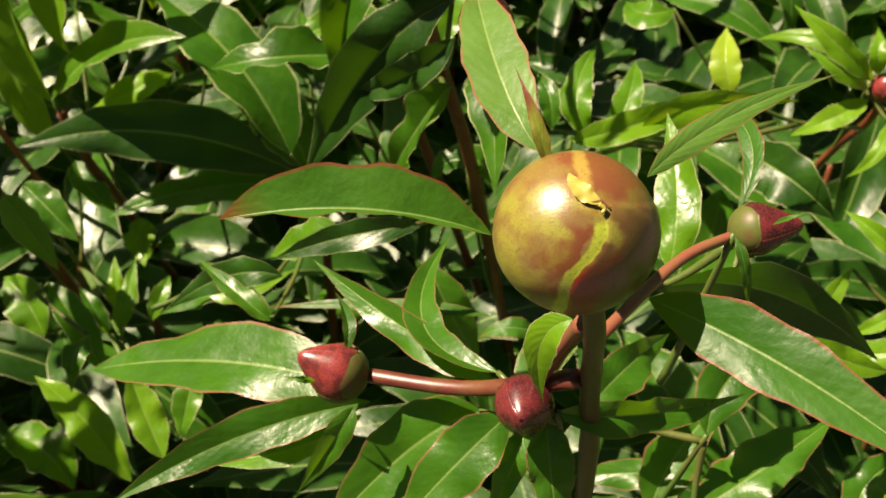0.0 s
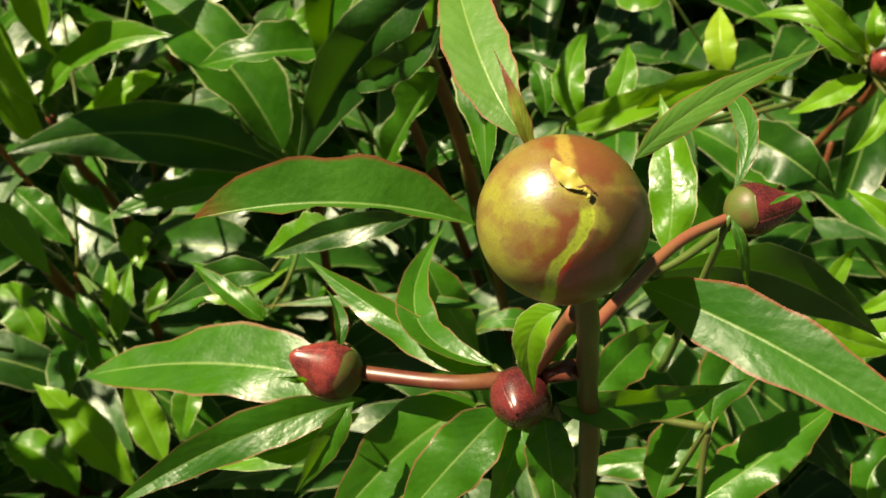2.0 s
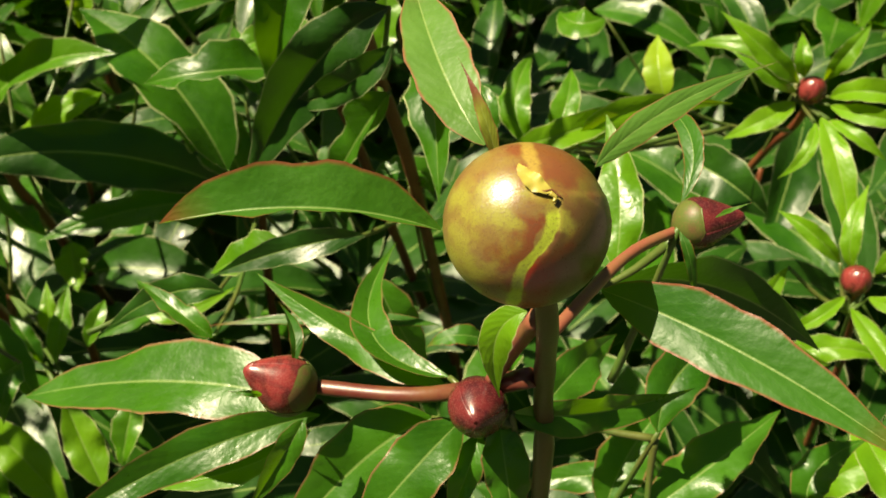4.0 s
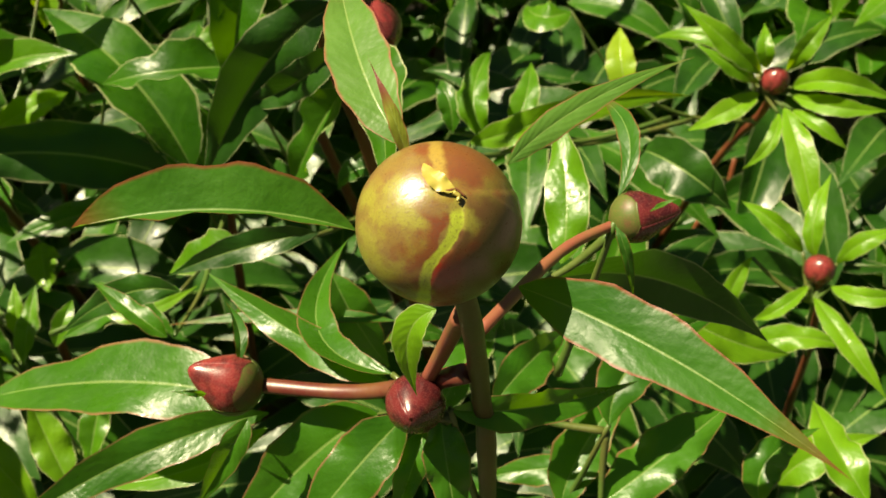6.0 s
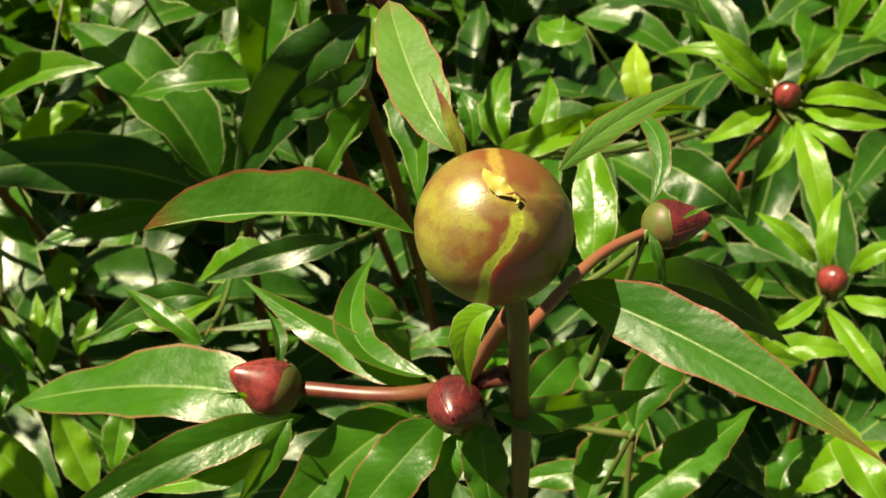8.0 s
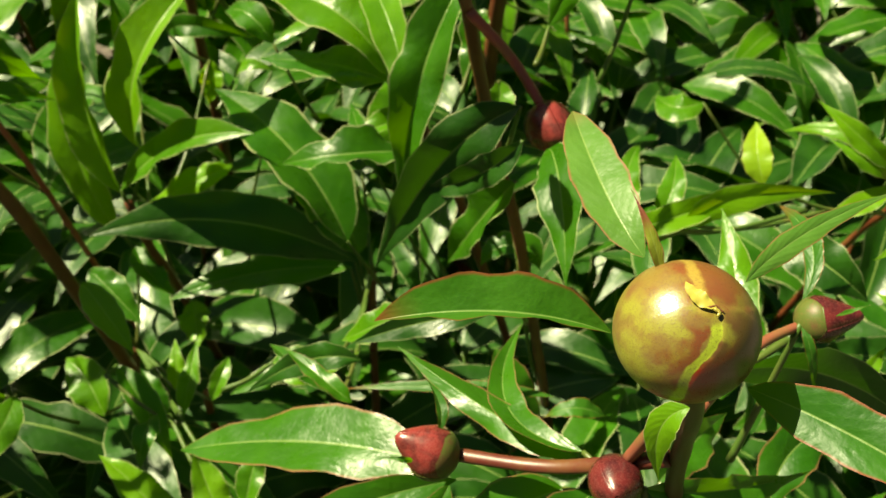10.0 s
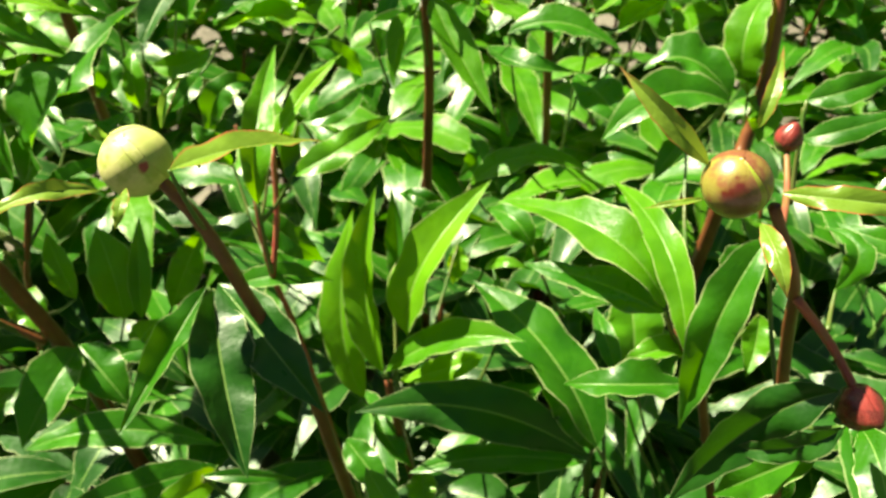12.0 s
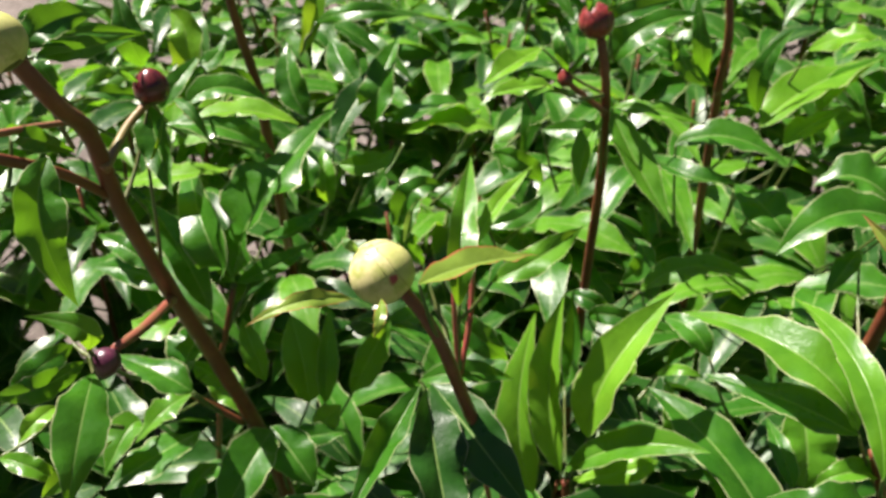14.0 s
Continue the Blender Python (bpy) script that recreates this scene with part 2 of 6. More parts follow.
def hero_bud_material():
    """Golden olive skin, russet flushes, a lime strip that slants down from the apex, dark crimson at the foot on both sides of it."""
    m, n, l = nodes_of("bud olive russet and lime")
    tc = n.new("ShaderNodeTexCoord")
    at = tc.outputs["Object"]
    sep = n.new("ShaderNodeSeparateXYZ")
    l.new(at, sep.inputs[0])
    r = 0.0134
    patch = math_node(n, l, "SUBTRACT", noise_tex(n, l, 190, 4, at), 0.5)
    wander = math_node(n, l, "SUBTRACT", noise_tex(n, l, 330, 2, at), 0.5)
    grain = noise_tex(n, l, 2600, 3, at)
    u = math_node(n, l, "MULTIPLY", sep.outputs[0], 1 / r)
    v = math_node(n, l, "ADD", math_node(n, l, "MULTIPLY", sep.outputs[1], 0.77 / r), math_node(n, l, "MULTIPLY", sep.outputs[2], 0.64 / r))
    bend = math_node(n, l, "TANH", math_node(n, l, "MULTIPLY", math_node(n, l, "ADD", v, 0.33), 5.0))
    off = math_node(n, l, "SUBTRACT", u, math_node(n, l, "ADD", math_node(n, l, "MULTIPLY", bend, 0.20), -0.02))
    off = math_node(n, l, "ADD", off, math_node(n, l, "MULTIPLY", wander, 0.10))
    soft = math_node(n, l, "ADD", off, math_node(n, l, "MULTIPLY", patch, 0.9))
    low = math_node(n, l, "ADD", v, math_node(n, l, "MULTIPLY", patch, 0.9))

    def band(value, a, b, c, d):
        return math_node(n, l, "MULTIPLY", ramp(n, l, value, a, b), math_node(n, l, "SUBTRACT", 1.0, ramp(n, l, value, c, d)))

    def both(a, b, k=1.0):
        return math_node(n, l, "MULTIPLY", math_node(n, l, "MULTIPLY", a, b), k)

    col = blend(n, l, ramp(n, l, patch, -0.06, 0.16), (0.215, 0.205, 0.034), (0.165, 0.110, 0.032))
    # flush left of the strip, the russet petal right of it and the orange crown
    col = blend(n, l, both(band(soft, -0.50, -0.24, -0.12, -0.04), band(low, -0.85, -0.50, 0.05, 0.35), 0.9), col, (0.140, 0.030, 0.014))
    # The russet petal's colour also holds the shade on the bud's right.
    col = blend(n, l, both(ramp(n, l, soft, 0.04, 0.20), band(low, -1.6, -1.5, 0.1, 0.5), 0.88), col, (0.090, 0.036, 0.015))
    col = blend(n, l, both(ramp(n, l, soft, -0.55, -0.25), ramp(n, l, low, 0.22, 0.55), 0.88), col, (0.165, 0.046, 0.018))
    col = blend(n, l, both(band(soft, -1.6, -1.5, -0.50, -0.25), ramp(n, l, low, 0.30, 0.62), 0.6), col, (0.165, 0.070, 0.028))
    # crimson at the foot
    col = blend(n, l, both(band(off, 0.03, 0.06, 0.26, 0.50), math_node(n, l, "SUBTRACT", 1.0, ramp(n, l, low, -0.50, -0.15)), 0.97), col, (0.170, 0.007, 0.005))
    col = blend(n, l, both(band(soft, -0.55, -0.40, -0.12, -0.04), math_node(n, l, "SUBTRACT", 1.0, ramp(n, l, low, -0.85, -0.58)), 0.9), col, (0.170, 0.014, 0.009))
    # the lime strip and the golden streak over the crown
    col = blend(n, l, both(band(off, -0.12, -0.07, 0.03, 0.06), math_node(n, l, "SUBTRACT", 1.0, ramp(n, l, v, 0.06, 0.16)), 0.95), col, (0.300, 0.370, 0.040))
    col = blend(n, l, both(band(off, -0.30, -0.24, -0.16, -0.08), ramp(n, l, v, 0.20, 0.34), 0.8), col, (0.330, 0.240, 0.050))
    col = blend(n, l, math_node(n, l, "MULTIPLY", ramp(n, l, grain, 0.50, 0.66), 0.42), col, (0.10, 0.05, 0.022))
    p = n["Principled BSDF"]
    l.new(col, p.inputs["Base Color"])
    l.new(math_node(n, l, "ADD", math_node(n, l, "MULTIPLY", grain, 0.22), 0.20), p.inputs["Roughness"])
    p.inputs["Specular IOR Level"].default_value = 0.8
    bump = n.new("ShaderNodeBump")
    bump.inputs["Strength"].default_value, bump.inputs["Distance"].default_value = 0.4, 0.00007
    l.new(math_node(n, l, "ADD", grain, math_node(n, l, "MULTIPLY", wander, 2.0)), bump.inputs["Height"])
    l.new(bump.outputs[0], p.inputs["Normal"])
    return m


BUD_HERO = hero_bud_material()
BUD_CREAM = skin_material("bud sepal cream green", (0.42, 0.42, 0.145), (0.33, 0.36, 0.105), (0.38, 0.24, 0.12), 90, 0.42, 0.3)


def soil_material():
    m, n, l = nodes_of("soil dry")
    tc = n.new("ShaderNodeTexCoord")
    big, mid, fine = (noise_tex(n, l, s, 5, tc.outputs["Object"]) for s in (6, 45, 300))
    col = blend(n, l, ramp(n, l, big, 0.35, 0.65), (0.075, 0.06, 0.05), (0.14, 0.118, 0.103))
    col = blend(n, l, math_node(n, l, "MULTIPLY", ramp(n, l, mid, 0.45, 0.65), 0.5), col, (0.055, 0.043, 0.036))
    col = blend(n, l, math_node(n, l, "MULTIPLY", ramp(n, l, fine, 0.5, 0.7), 0.4), col, (0.20, 0.175, 0.155))
    p = n["Principled BSDF"]
    l.new(col, p.inputs["Base Color"])
    p.inputs["Roughness"].default_value = 0.95
    bump = n.new("ShaderNodeBump")
    bump.inputs["Strength"].default_value, bump.inputs["Distance"].default_value = 0.7, 0.01
    l.new(math_node(n, l, "ADD", mid, math_node(n, l, "MULTIPLY", fine, 0.4)), bump.inputs["Height"])
    l.new(bump.outputs[0], p.inputs["Normal"])
    return m


SOIL = soil_material()


# ---- builders ----
def mesh_object(name, verts, faces, material, parent=None, uvs=None, label=""):
    me = bpy.data.meshes.new(name)
    me.from_pydata(verts, [], faces)
    if uvs is not None:
        layer = me.uv_layers.new(name="UVMap")
        loops = np.empty(len(me.loops), dtype=np.int32)
        me.loops.foreach_get("vertex_index", loops)
        layer.data.foreach_set("uv", np.asarray(uvs, dtype=np.float32)[loops].ravel())
    me.polygons.foreach_set("use_smooth", [True] * len(me.polygons))
    me.materials.append(material)
    ob = new(name, me)
    if parent is not None:
        ob.parent = parent
    if label:
        tagged(ob, label)
    return ob


SHOOTS = {}


def shoot(foot, label, key):
    """A peony shoot: an empty at its foot on the soil, which carries stem, leaves, stalks and buds."""
    ob = new("peony_shoot")
    ob.location, ob.empty_display_size = foot, 0.02
    tagged(ob, label, "peony", "peony shoots of the bush")
    SHOOTS[key] = ob
    return ob


def origin_of(ob):
    o = Vector((0, 0, 0))
    while ob is not None:
        o += ob.location
        ob = ob.parent
    return o


def smooth_path(points, steps):
    """A Catmull-Rom curve through the points."""
    p = [Vector(q) for q in points]
    p = [2 * p[0] - p[1], *p, 2 * p[-1] - p[-2]]
    out = []
    for i in range(1, len(p) - 2):
        for k in range(steps):
            t = k / steps
            out.append(0.5 * (2 * p[i] + (p[i + 1] - p[i - 1]) * t + (2 * p[i - 1] - 5 * p[i] + 4 * p[i + 1] - p[i + 2]) * t * t
                              + (3 * p[i] - p[i - 1] - 3 * p[i + 1] + p[i + 2]) * t ** 3))
    return out + [p[-2]]


def tube(name, parent, path, radii, material, sides=10, label="", knots=0.0):
    o = origin_of(parent)
    verts, faces = [], []
    n = len(path)
    side = None
    for i, c in enumerate(path):
        d = (path[min(i + 1, n - 1)] - path[max(i - 1, 0)]).normalized()
        if side is None:
            side = d.orthogonal().normalized()
        side = (side - d * side.dot(d)).normalized()
        up = d.cross(side)
        r = radii[0] + (radii[1] - radii[0]) * i / (n - 1)
        r *= 1 + knots * (noise.noise(c * 90) + 0.5 * noise.noise(c * 260))
        for k in range(sides):
            a = 2 * math.pi * k / sides
            ridge = 1 + 0.06 * math.cos(3 * a)
            verts.append(c - o + (side * math.cos(a) + up * math.sin(a)) * r * ridge)
    for i in range(n - 1):
        for k in range(sides):
            faces.append((i * sides + k, i * sides + (k + 1) % sides, (i + 1) * sides + (k + 1) % sides, (i + 1) * sides + k))
    faces += [tuple(range(sides))[::-1], tuple(range((n - 1) * sides, n * sides))]
    return mesh_object(name, verts, faces, material, parent, label=label)


def stem(parent, width, *points, material=None):
    return tube("stem", parent, smooth_path(points, 7), (width * 0.46, width * 0.62), material or STEM, 12, knots=0.10)


def branch(parent, width, *points, material=None):
    return tube("side_branch", parent, smooth_path(points, 6), (width * 0.55, width * 0.45), material or STALK, 10, knots=0.08)


def petiole(parent, a, b, material=None):
    a, b = Vector(a), Vector(b)
    m = (a + b) / 2 + Vector((0, 0, -0.08 * (a - b).length))
    if (a - b).length > 0.16:
        m.z -= 0.02
    return tube("leaf_stalk", parent, smooth_path((a, m, b), 5), (0.0008, 0.0013), material or STALK_GREEN, 6)


LEAF_RNG = random.Random(11)


def leaf_data(b, m, t, width, face, fold, peak, rng, nu=18, nv=3, wave=1.0):
    """Vertices of a lance-shaped leaf: a curved midrib, a fold along it, a wavy margin and a drawn-out tip."""
    cuts = (-1, -0.7, -0.36, -0.06, 0, 0.06, 0.36, 0.7, 1) if nv == 3 else (-1, -0.5, 0, 0.5, 1)
    b, m, t, face = Vector(b), Vector(m), Vector(t), Vector(face)
    c = 2 * m - (b + t) / 2
    ca, sa = math.cos(radians(fold)), math.sin(radians(fold))
    pa = 0.92
    pb = pa * (1 - peak) / peak
    top = peak ** pa * (1 - peak) ** pb
    ph, fr, wav = rng.uniform(0, 6.28), rng.uniform(8, 15), rng.uniform(0.10, 0.30) * wave
    skew, twist, camber = rng.uniform(-0.06, 0.06), rng.uniform(-0.5, 0.5), rng.uniform(0.02, 0.30) if fold < 40 else 0.0
    verts, uvs, faces = [], [], []
    for i in range(nu + 1):
        s = i / nu
        p = b * (1 - s) ** 2 + c * 2 * s * (1 - s) + t * s * s
        d = ((c - b) * (1 - s) + (t - c) * s).normalized()
        f = (face - d * face.dot(d)).normalized()
        q = d.cross(f)
        a = twist * (s - 0.5)
        f, q = f * math.cos(a) + q * math.sin(a), q * math.cos(a) - f * math.sin(a)
        half = width / 2 * (max(s, 1e-4) ** pa * max(1 - s, 0.0) ** pb / top) + width * 0.016 * (1 - s)
        for k, x in enumerate(cuts):
            ripple = wav * half * abs(x) ** 1.5 * (math.sin(fr * s + ph + (1.7 if x > 0 else 0)) + 0.5 * math.sin(2.3 * fr * s + 2 * ph + (2.9 if x > 0 else 0)))
            jag = 1 + 0.05 * math.sin(31 * s + 2 * ph + k)
            lift = abs(x) * half * sa - camber * half * x * x + ripple
            verts.append(p + q * (x * half * ca * jag * (1 + skew * x)) + f * lift)
            uvs.append((s, 0.5 + x / 2))
    w = len(cuts)
    for i in range(nu):
        for k in range(w - 1):
            faces.append((i * w + k, i * w + k + 1, (i + 1) * w + k + 1, (i + 1) * w + k))
    return verts, faces, uvs


def leaf(parent, b, m, t, width, face, fold, peak, material, name="leaf", wave=1.0):
    verts, faces, uvs = leaf_data(b, m, t, width, face, fold, peak, LEAF_RNG, wave=wave)
    o = origin_of(parent)
    return mesh_object(name, [v - o for v in verts], faces, material, parent, uvs)


def ball(n_lat, n_lon, shape):
    verts, faces = [], []
    for i in range(n_lat + 1):
        th = math.pi * i / n_lat
        for j in range(n_lon):
            verts.append(shape(th, 2 * math.pi * j / n_lon))
    for i in range(n_lat):
        for j in range(n_lon):
            faces.append((i * n_lon + j, (i + 1) * n_lon + j, (i + 1) * n_lon + (j + 1) % n_lon, i * n_lon + (j + 1) % n_lon))
    return verts, faces


def bud_point(r, th, az, point=0.0, flat=0.96):
    """A place on a bud of radius r: th from the apex, az round it; point draws the apex out."""
    k = 1 + point * max(0.0, math.cos(th)) ** 5
    wob = 1 + 0.012 * math.sin(3 * az + 1.0) * math.sin(th)
    return Vector((r * wob * math.sin(th) * math.cos(az), r * wob * math.sin(th) * math.sin(az), r * flat * k * math.cos(th)))


def turned(axis):
    return Vector((0, 0, 1)).rotation_difference(Vector(axis).normalized()).to_matrix()


def bud_base(parent, place, axis, r, material, point=0.0, flat=0.96, label=""):
    o = Vector(place) - origin_of(parent)
    rot = turned(axis)
    verts, faces = ball(40, 64, lambda th, az: rot @ bud_point(r, th, az, point, flat))
    ob = mesh_object("bud", verts, faces, material, parent, label=label)
    ob.location = o
    return ob, rot


def petal(bud, rot, r, az0, az1, th0, th1, proud, material, point=0.0, flat=0.96, sway=0.0, name="petal", ends=0.5):
    """A shell that lies over the bud between two meridians, thick at its edges, narrowing to its ends."""
    nu, nv = 30, 22
    verts, faces, uvs = [], [], []
    for layer in (1, 0):
        for i in range(nu + 1):
            s = i / nu
            th = radians(th0 + (th1 - th0) * s)
            mid, half = radians(az0 + az1) / 2, radians(az1 - az0) / 2
            half *= (1 - ends) + ends * math.sin(math.pi * min(max(s, 0.02), 0.98)) ** 0.6
            for k in range(nv + 1):
                x = 2 * k / nv - 1
                az = mid + half * x + radians(sway) * math.sin(math.pi * s) + 0.05 * math.sin(7 * s + az0)
                rim = max(abs(x) ** 6, (2 * abs(s - 0.5)) ** 8)
                h = 1 + proud * (1 - 0.25 * rim) if layer else 0.985
                verts.append(rot @ (bud_point(r, th, az, point, flat) * h))
                uvs.append((s, k / nv))
    w, off = nv + 1, (nu + 1) * (nv + 1)
    for i in range(nu):
        for k in range(nv):
            q = (i * w + k, i * w + k + 1, (i + 1) * w + k + 1, (i + 1) * w + k)
            faces.append(q)
    loop = [(i * w) for i in range(nu + 1)], [(i * w + nv) for i in range(nu + 1)], list(range(w)), [nu * w + k for k in range(w)]
    for line in loop:
        for a, b in zip(line, line[1:]):
            faces.append((a, b, b + off, a + off))
    return mesh_object(name, verts, faces, material, bud, uvs)


def tongue(bud, rot, points, width, material, name):
    """A small curled strip on a bud, given in the bud's own space."""
    path = smooth_path(points, 5)
    return tube(name, bud, [rot @ p + origin_of(bud) for p in path], (width / 2, width / 3), material, 6)


# ---- the shoots of the bush that stand nearest ----

# peony shoot with a swollen round bud and three small side buds
s = shoot((0.064, 0.08, 0), "peony shoot with a swollen round bud and three small side buds", "hero")
stem(s, 0.0044, (0.0250, 0.0880, 0.6775), (0.0281, 0.0892, 0.6614), (0.0327, 0.0958, 0.6247), (0.0379, 0.0932, 0.568), (0.0559, 0.0843, 0.284), (0.0636, 0.0804, 0), material=STEM_SHADED)
leaf(s, (0.0079, 0.0912, 0.687), (-0.013, 0.0925, 0.692), (-0.0369, 0.0928, 0.689), 0.0154, (0.00, 0.00, 1.00), 44, 0.52, BRACT, wave=0.3)
leaf(s, (0.0167, 0.1087, 0.689), (0.0106, 0.1243, 0.692), (0.0066, 0.1531, 0.691), 0.0121, (-0.25, -0.28, 0.92), 16, 0.58, PALE, wave=0.3)
leaf(s, (0.0333, 0.0978, 0.694), (0.0483, 0.1087, 0.697), (0.0703, 0.1199, 0.697), 0.0052, (0.13, -0.34, 0.93), 20, 0.36, PALE, wave=0.3)
leaf(s, (0.0353, 0.0861, 0.676), (0.0559, 0.0674, 0.681), (0.077, 0.0453, 0.681), 0.0126, (-0.36, -0.25, 0.90), 22, 0.36, BRACT, wave=0.3)
leaf(s, (0.02, 0.0753, 0.686), (0.0155, 0.0742, 0.68), (0.0168, 0.0705, 0.668), 0.0063, (-0.30, -0.34, 0.89), 20, 0.4, SUNNY, wave=0.3)
leaf(s, (0.017, 0.0981, 0.6961), (0.0145, 0.1027, 0.7029), (0.0112, 0.1116, 0.7065), 0.0025, (-0.07, -0.63, 0.78), 10, 0.3, HORN)
leaf(s, (0.0263, 0.0951, 0.6178), (0.0474, 0.0981, 0.6104), (0.0767, 0.1085, 0.6016), 0.0105, (0.38, -0.64, 0.66), 29, 0.42, RIMMED)
petiole(s, (0.0263, 0.0951, 0.6178), (0.0388, 0.0928, 0.553))
leaf(s, (0.0688, 0.1341, 0.644), (0.0733, 0.1476, 0.6502), (0.0707, 0.1664, 0.6464), 0.0058, (-0.63, -0.02, 0.78), 16, 0.5, BRACT)
leaf(s, (0.0668, 0.1272, 0.6428), (0.0693, 0.121, 0.6378), (0.0727, 0.118, 0.6247), 0.0028, (-0.18, -0.9, 0.4), 18, 0.42, BRACT)
petiole(s, (0.0668, 0.1272, 0.6428), (0.0573, 0.1155, 0.5952))
leaf(s, (0.0739, 0.1261, 0.6475), (0.0756, 0.1231, 0.6536), (0.081, 0.1248, 0.654), 0.0014, (-0.68, -0.18, 0.71), 29, 0.3, BRACT)
leaf(s, (-0.0252, 0.1202, 0.6032), (-0.0251, 0.1278, 0.6061), (-0.0301, 0.1404, 0.602), 0.0040, (0.34, 0.14, 0.93), 27, 0.42, BRACT)
leaf(s, (-0.0226, 0.1061, 0.5991), (-0.0282, 0.0982, 0.5943), (-0.0379, 0.0908, 0.5808), 0.0079, (0.13, -0.81, 0.57), 25, 0.42, RIMMED)
leaf(s, (-0.0325, 0.1111, 0.6037), (-0.0358, 0.1094, 0.6077), (-0.0415, 0.1122, 0.6041), 0.0019, (-0.03, -0.52, 0.85), 27, 0.3, BRACT)
leaf(s, (-0.0227, 0.1205, 0.5822), (-0.0676, 0.138, 0.568), (-0.1171, 0.1487, 0.5445), 0.0251, (-0.36, 0.05, 0.93), 12, 0.5, RIMMED)
leaf(s, (-0.0203, 0.1176, 0.5804), (-0.0567, 0.1086, 0.5766), (-0.0927, 0.0941, 0.5646), 0.0131, (0, -0.57, 0.82), 22, 0.42, RIMMED)
leaf(s, (-0.0262, 0.1327, 0.5435), (-0.0505, 0.1206, 0.5422), (-0.0817, 0.1203, 0.5377), 0.0116, (-0.08, -0.1, 0.99), 21, 0.42, LIGHT)
leaf(s, (0.0098, 0.1087, 0.5919), (-0.0097, 0.1026, 0.5805), (-0.0358, 0.0857, 0.5572), 0.0217, (-0.29, -0.58, 0.76), 20, 0.42, RIMMED)
petiole(s, (0.0098, 0.1087, 0.5919), (0.0263, 0.0951, 0.6138))
leaf(s, (0.0164, 0.1031, 0.6007), (0.0023, 0.0927, 0.5919), (-0.0151, 0.0804, 0.5744), 0.0161, (-0.33, -0.48, 0.81), 10, 0.42, RIMMED)
petiole(s, (0.0164, 0.1031, 0.6007), (0.0263, 0.0951, 0.6138))
leaf(s, (0.0244, 0.0981, 0.6103), (0.0254, 0.0859, 0.6039), (0.028, 0.0749, 0.5897), 0.0115, (-0.1, -0.67, 0.74), 19, 0.42, RIMMED)
petiole(s, (0.0244, 0.0981, 0.6103), (0.0263, 0.0951, 0.6138))
leaf(s, (0.021, 0.102, 0.595), (0.0173, 0.0935, 0.5903), (0.0112, 0.0844, 0.5756), 0.0083, (-0.27, -0.64, 0.72), 22, 0.42, RIMMED)
petiole(s, (0.021, 0.102, 0.595), (0.0263, 0.0951, 0.6138))
leaf(s, (0.0129, 0.1117, 0.6034), (-0.0105, 0.1317, 0.596), (-0.0392, 0.1615, 0.5881), 0.0110, (-0.5, -0.27, 0.82), 22, 0.42, RIMMED)
petiole(s, (0.0129, 0.1117, 0.6034), (0.0263, 0.0951, 0.6138))
leaf(s, (0.0136, 0.1107, 0.6086), (-0.0057, 0.1327, 0.5993), (0.0028, 0.1702, 0.5898), 0.0111, (-0.03, 0.3, 0.95), 26, 0.42, RIMMED)
petiole(s, (0.0136, 0.1107, 0.6086), (0.0263, 0.0951, 0.6138))
leaf(s, (0.0626, 0.146, 0.6035), (0.0659, 0.1645, 0.6137), (0.0662, 0.1924, 0.6197), 0.0132, (-0.37, -0.28, 0.89), 10, 0.42, LIGHT)
leaf(s, (0.0527, 0.1267, 0.6217), (0.0869, 0.1333, 0.6105), (0.1233, 0.1285, 0.5839), 0.0180, (0.16, -0.95, 0.25), 16, 0.42, SHADE_GREEN)
petiole(s, (0.0527, 0.1267, 0.6217), (0.0668, 0.1272, 0.6388))
leaf(s, (0.0769, 0.1155, 0.5641), (0.0888, 0.1336, 0.5729), (0.1187, 0.1462, 0.574), 0.0181, (0.09, -0.42, 0.9), 29, 0.42, RIMMED)
petiole(s, (0.0769, 0.1155, 0.5641), (0.065, 0.1065, 0.5164))
leaf(s, (0.0658, 0.107, 0.5276), (0.0752, 0.1225, 0.538), (0.0945, 0.1413, 0.5408), 0.0172, (-0.18, -0.22, 0.96), 19, 0.42, RIMMED)
leaf(s, (0.0758, 0.1016, 0.5392), (0.0976, 0.1128, 0.5467), (0.1244, 0.1299, 0.5476), 0.0185, (-0.11, -0.11, 0.99), 19, 0.42, RIMMED)
petiole(s, (0.0758, 0.1016, 0.5392), (0.0769, 0.1155, 0.5601))
leaf(s, (0.0835, 0.119, 0.5262), (0.0621, 0.1197, 0.5278), (0.0412, 0.122, 0.518), 0.0114, (-0.2, -0.21, 0.96), 18, 0.42, RIMMED)
leaf(s, (0.0439, 0.1246, 0.5645), (0.0557, 0.1359, 0.5682), (0.0719, 0.1512, 0.5632), 0.0143, (0.38, -0.36, 0.85), 20, 0.42, RIMMED)
petiole(s, (0.0439, 0.1246, 0.5645), (0.0769, 0.1155, 0.5601))
leaf(s, (0.1231, 0.0963, 0.544), (0.1269, 0.1071, 0.5515), (0.1462, 0.1158, 0.5524), 0.0126, (-0.25, -0.12, 0.96), 27, 0.42, RIMMED)
leaf(s, (-0.0072, 0.1845, 0.5764), (-0.0326, 0.183, 0.5723), (-0.0596, 0.1841, 0.5579), 0.0110, (-0.24, -0.67, 0.7), 24, 0.42, SHADE_GREEN)
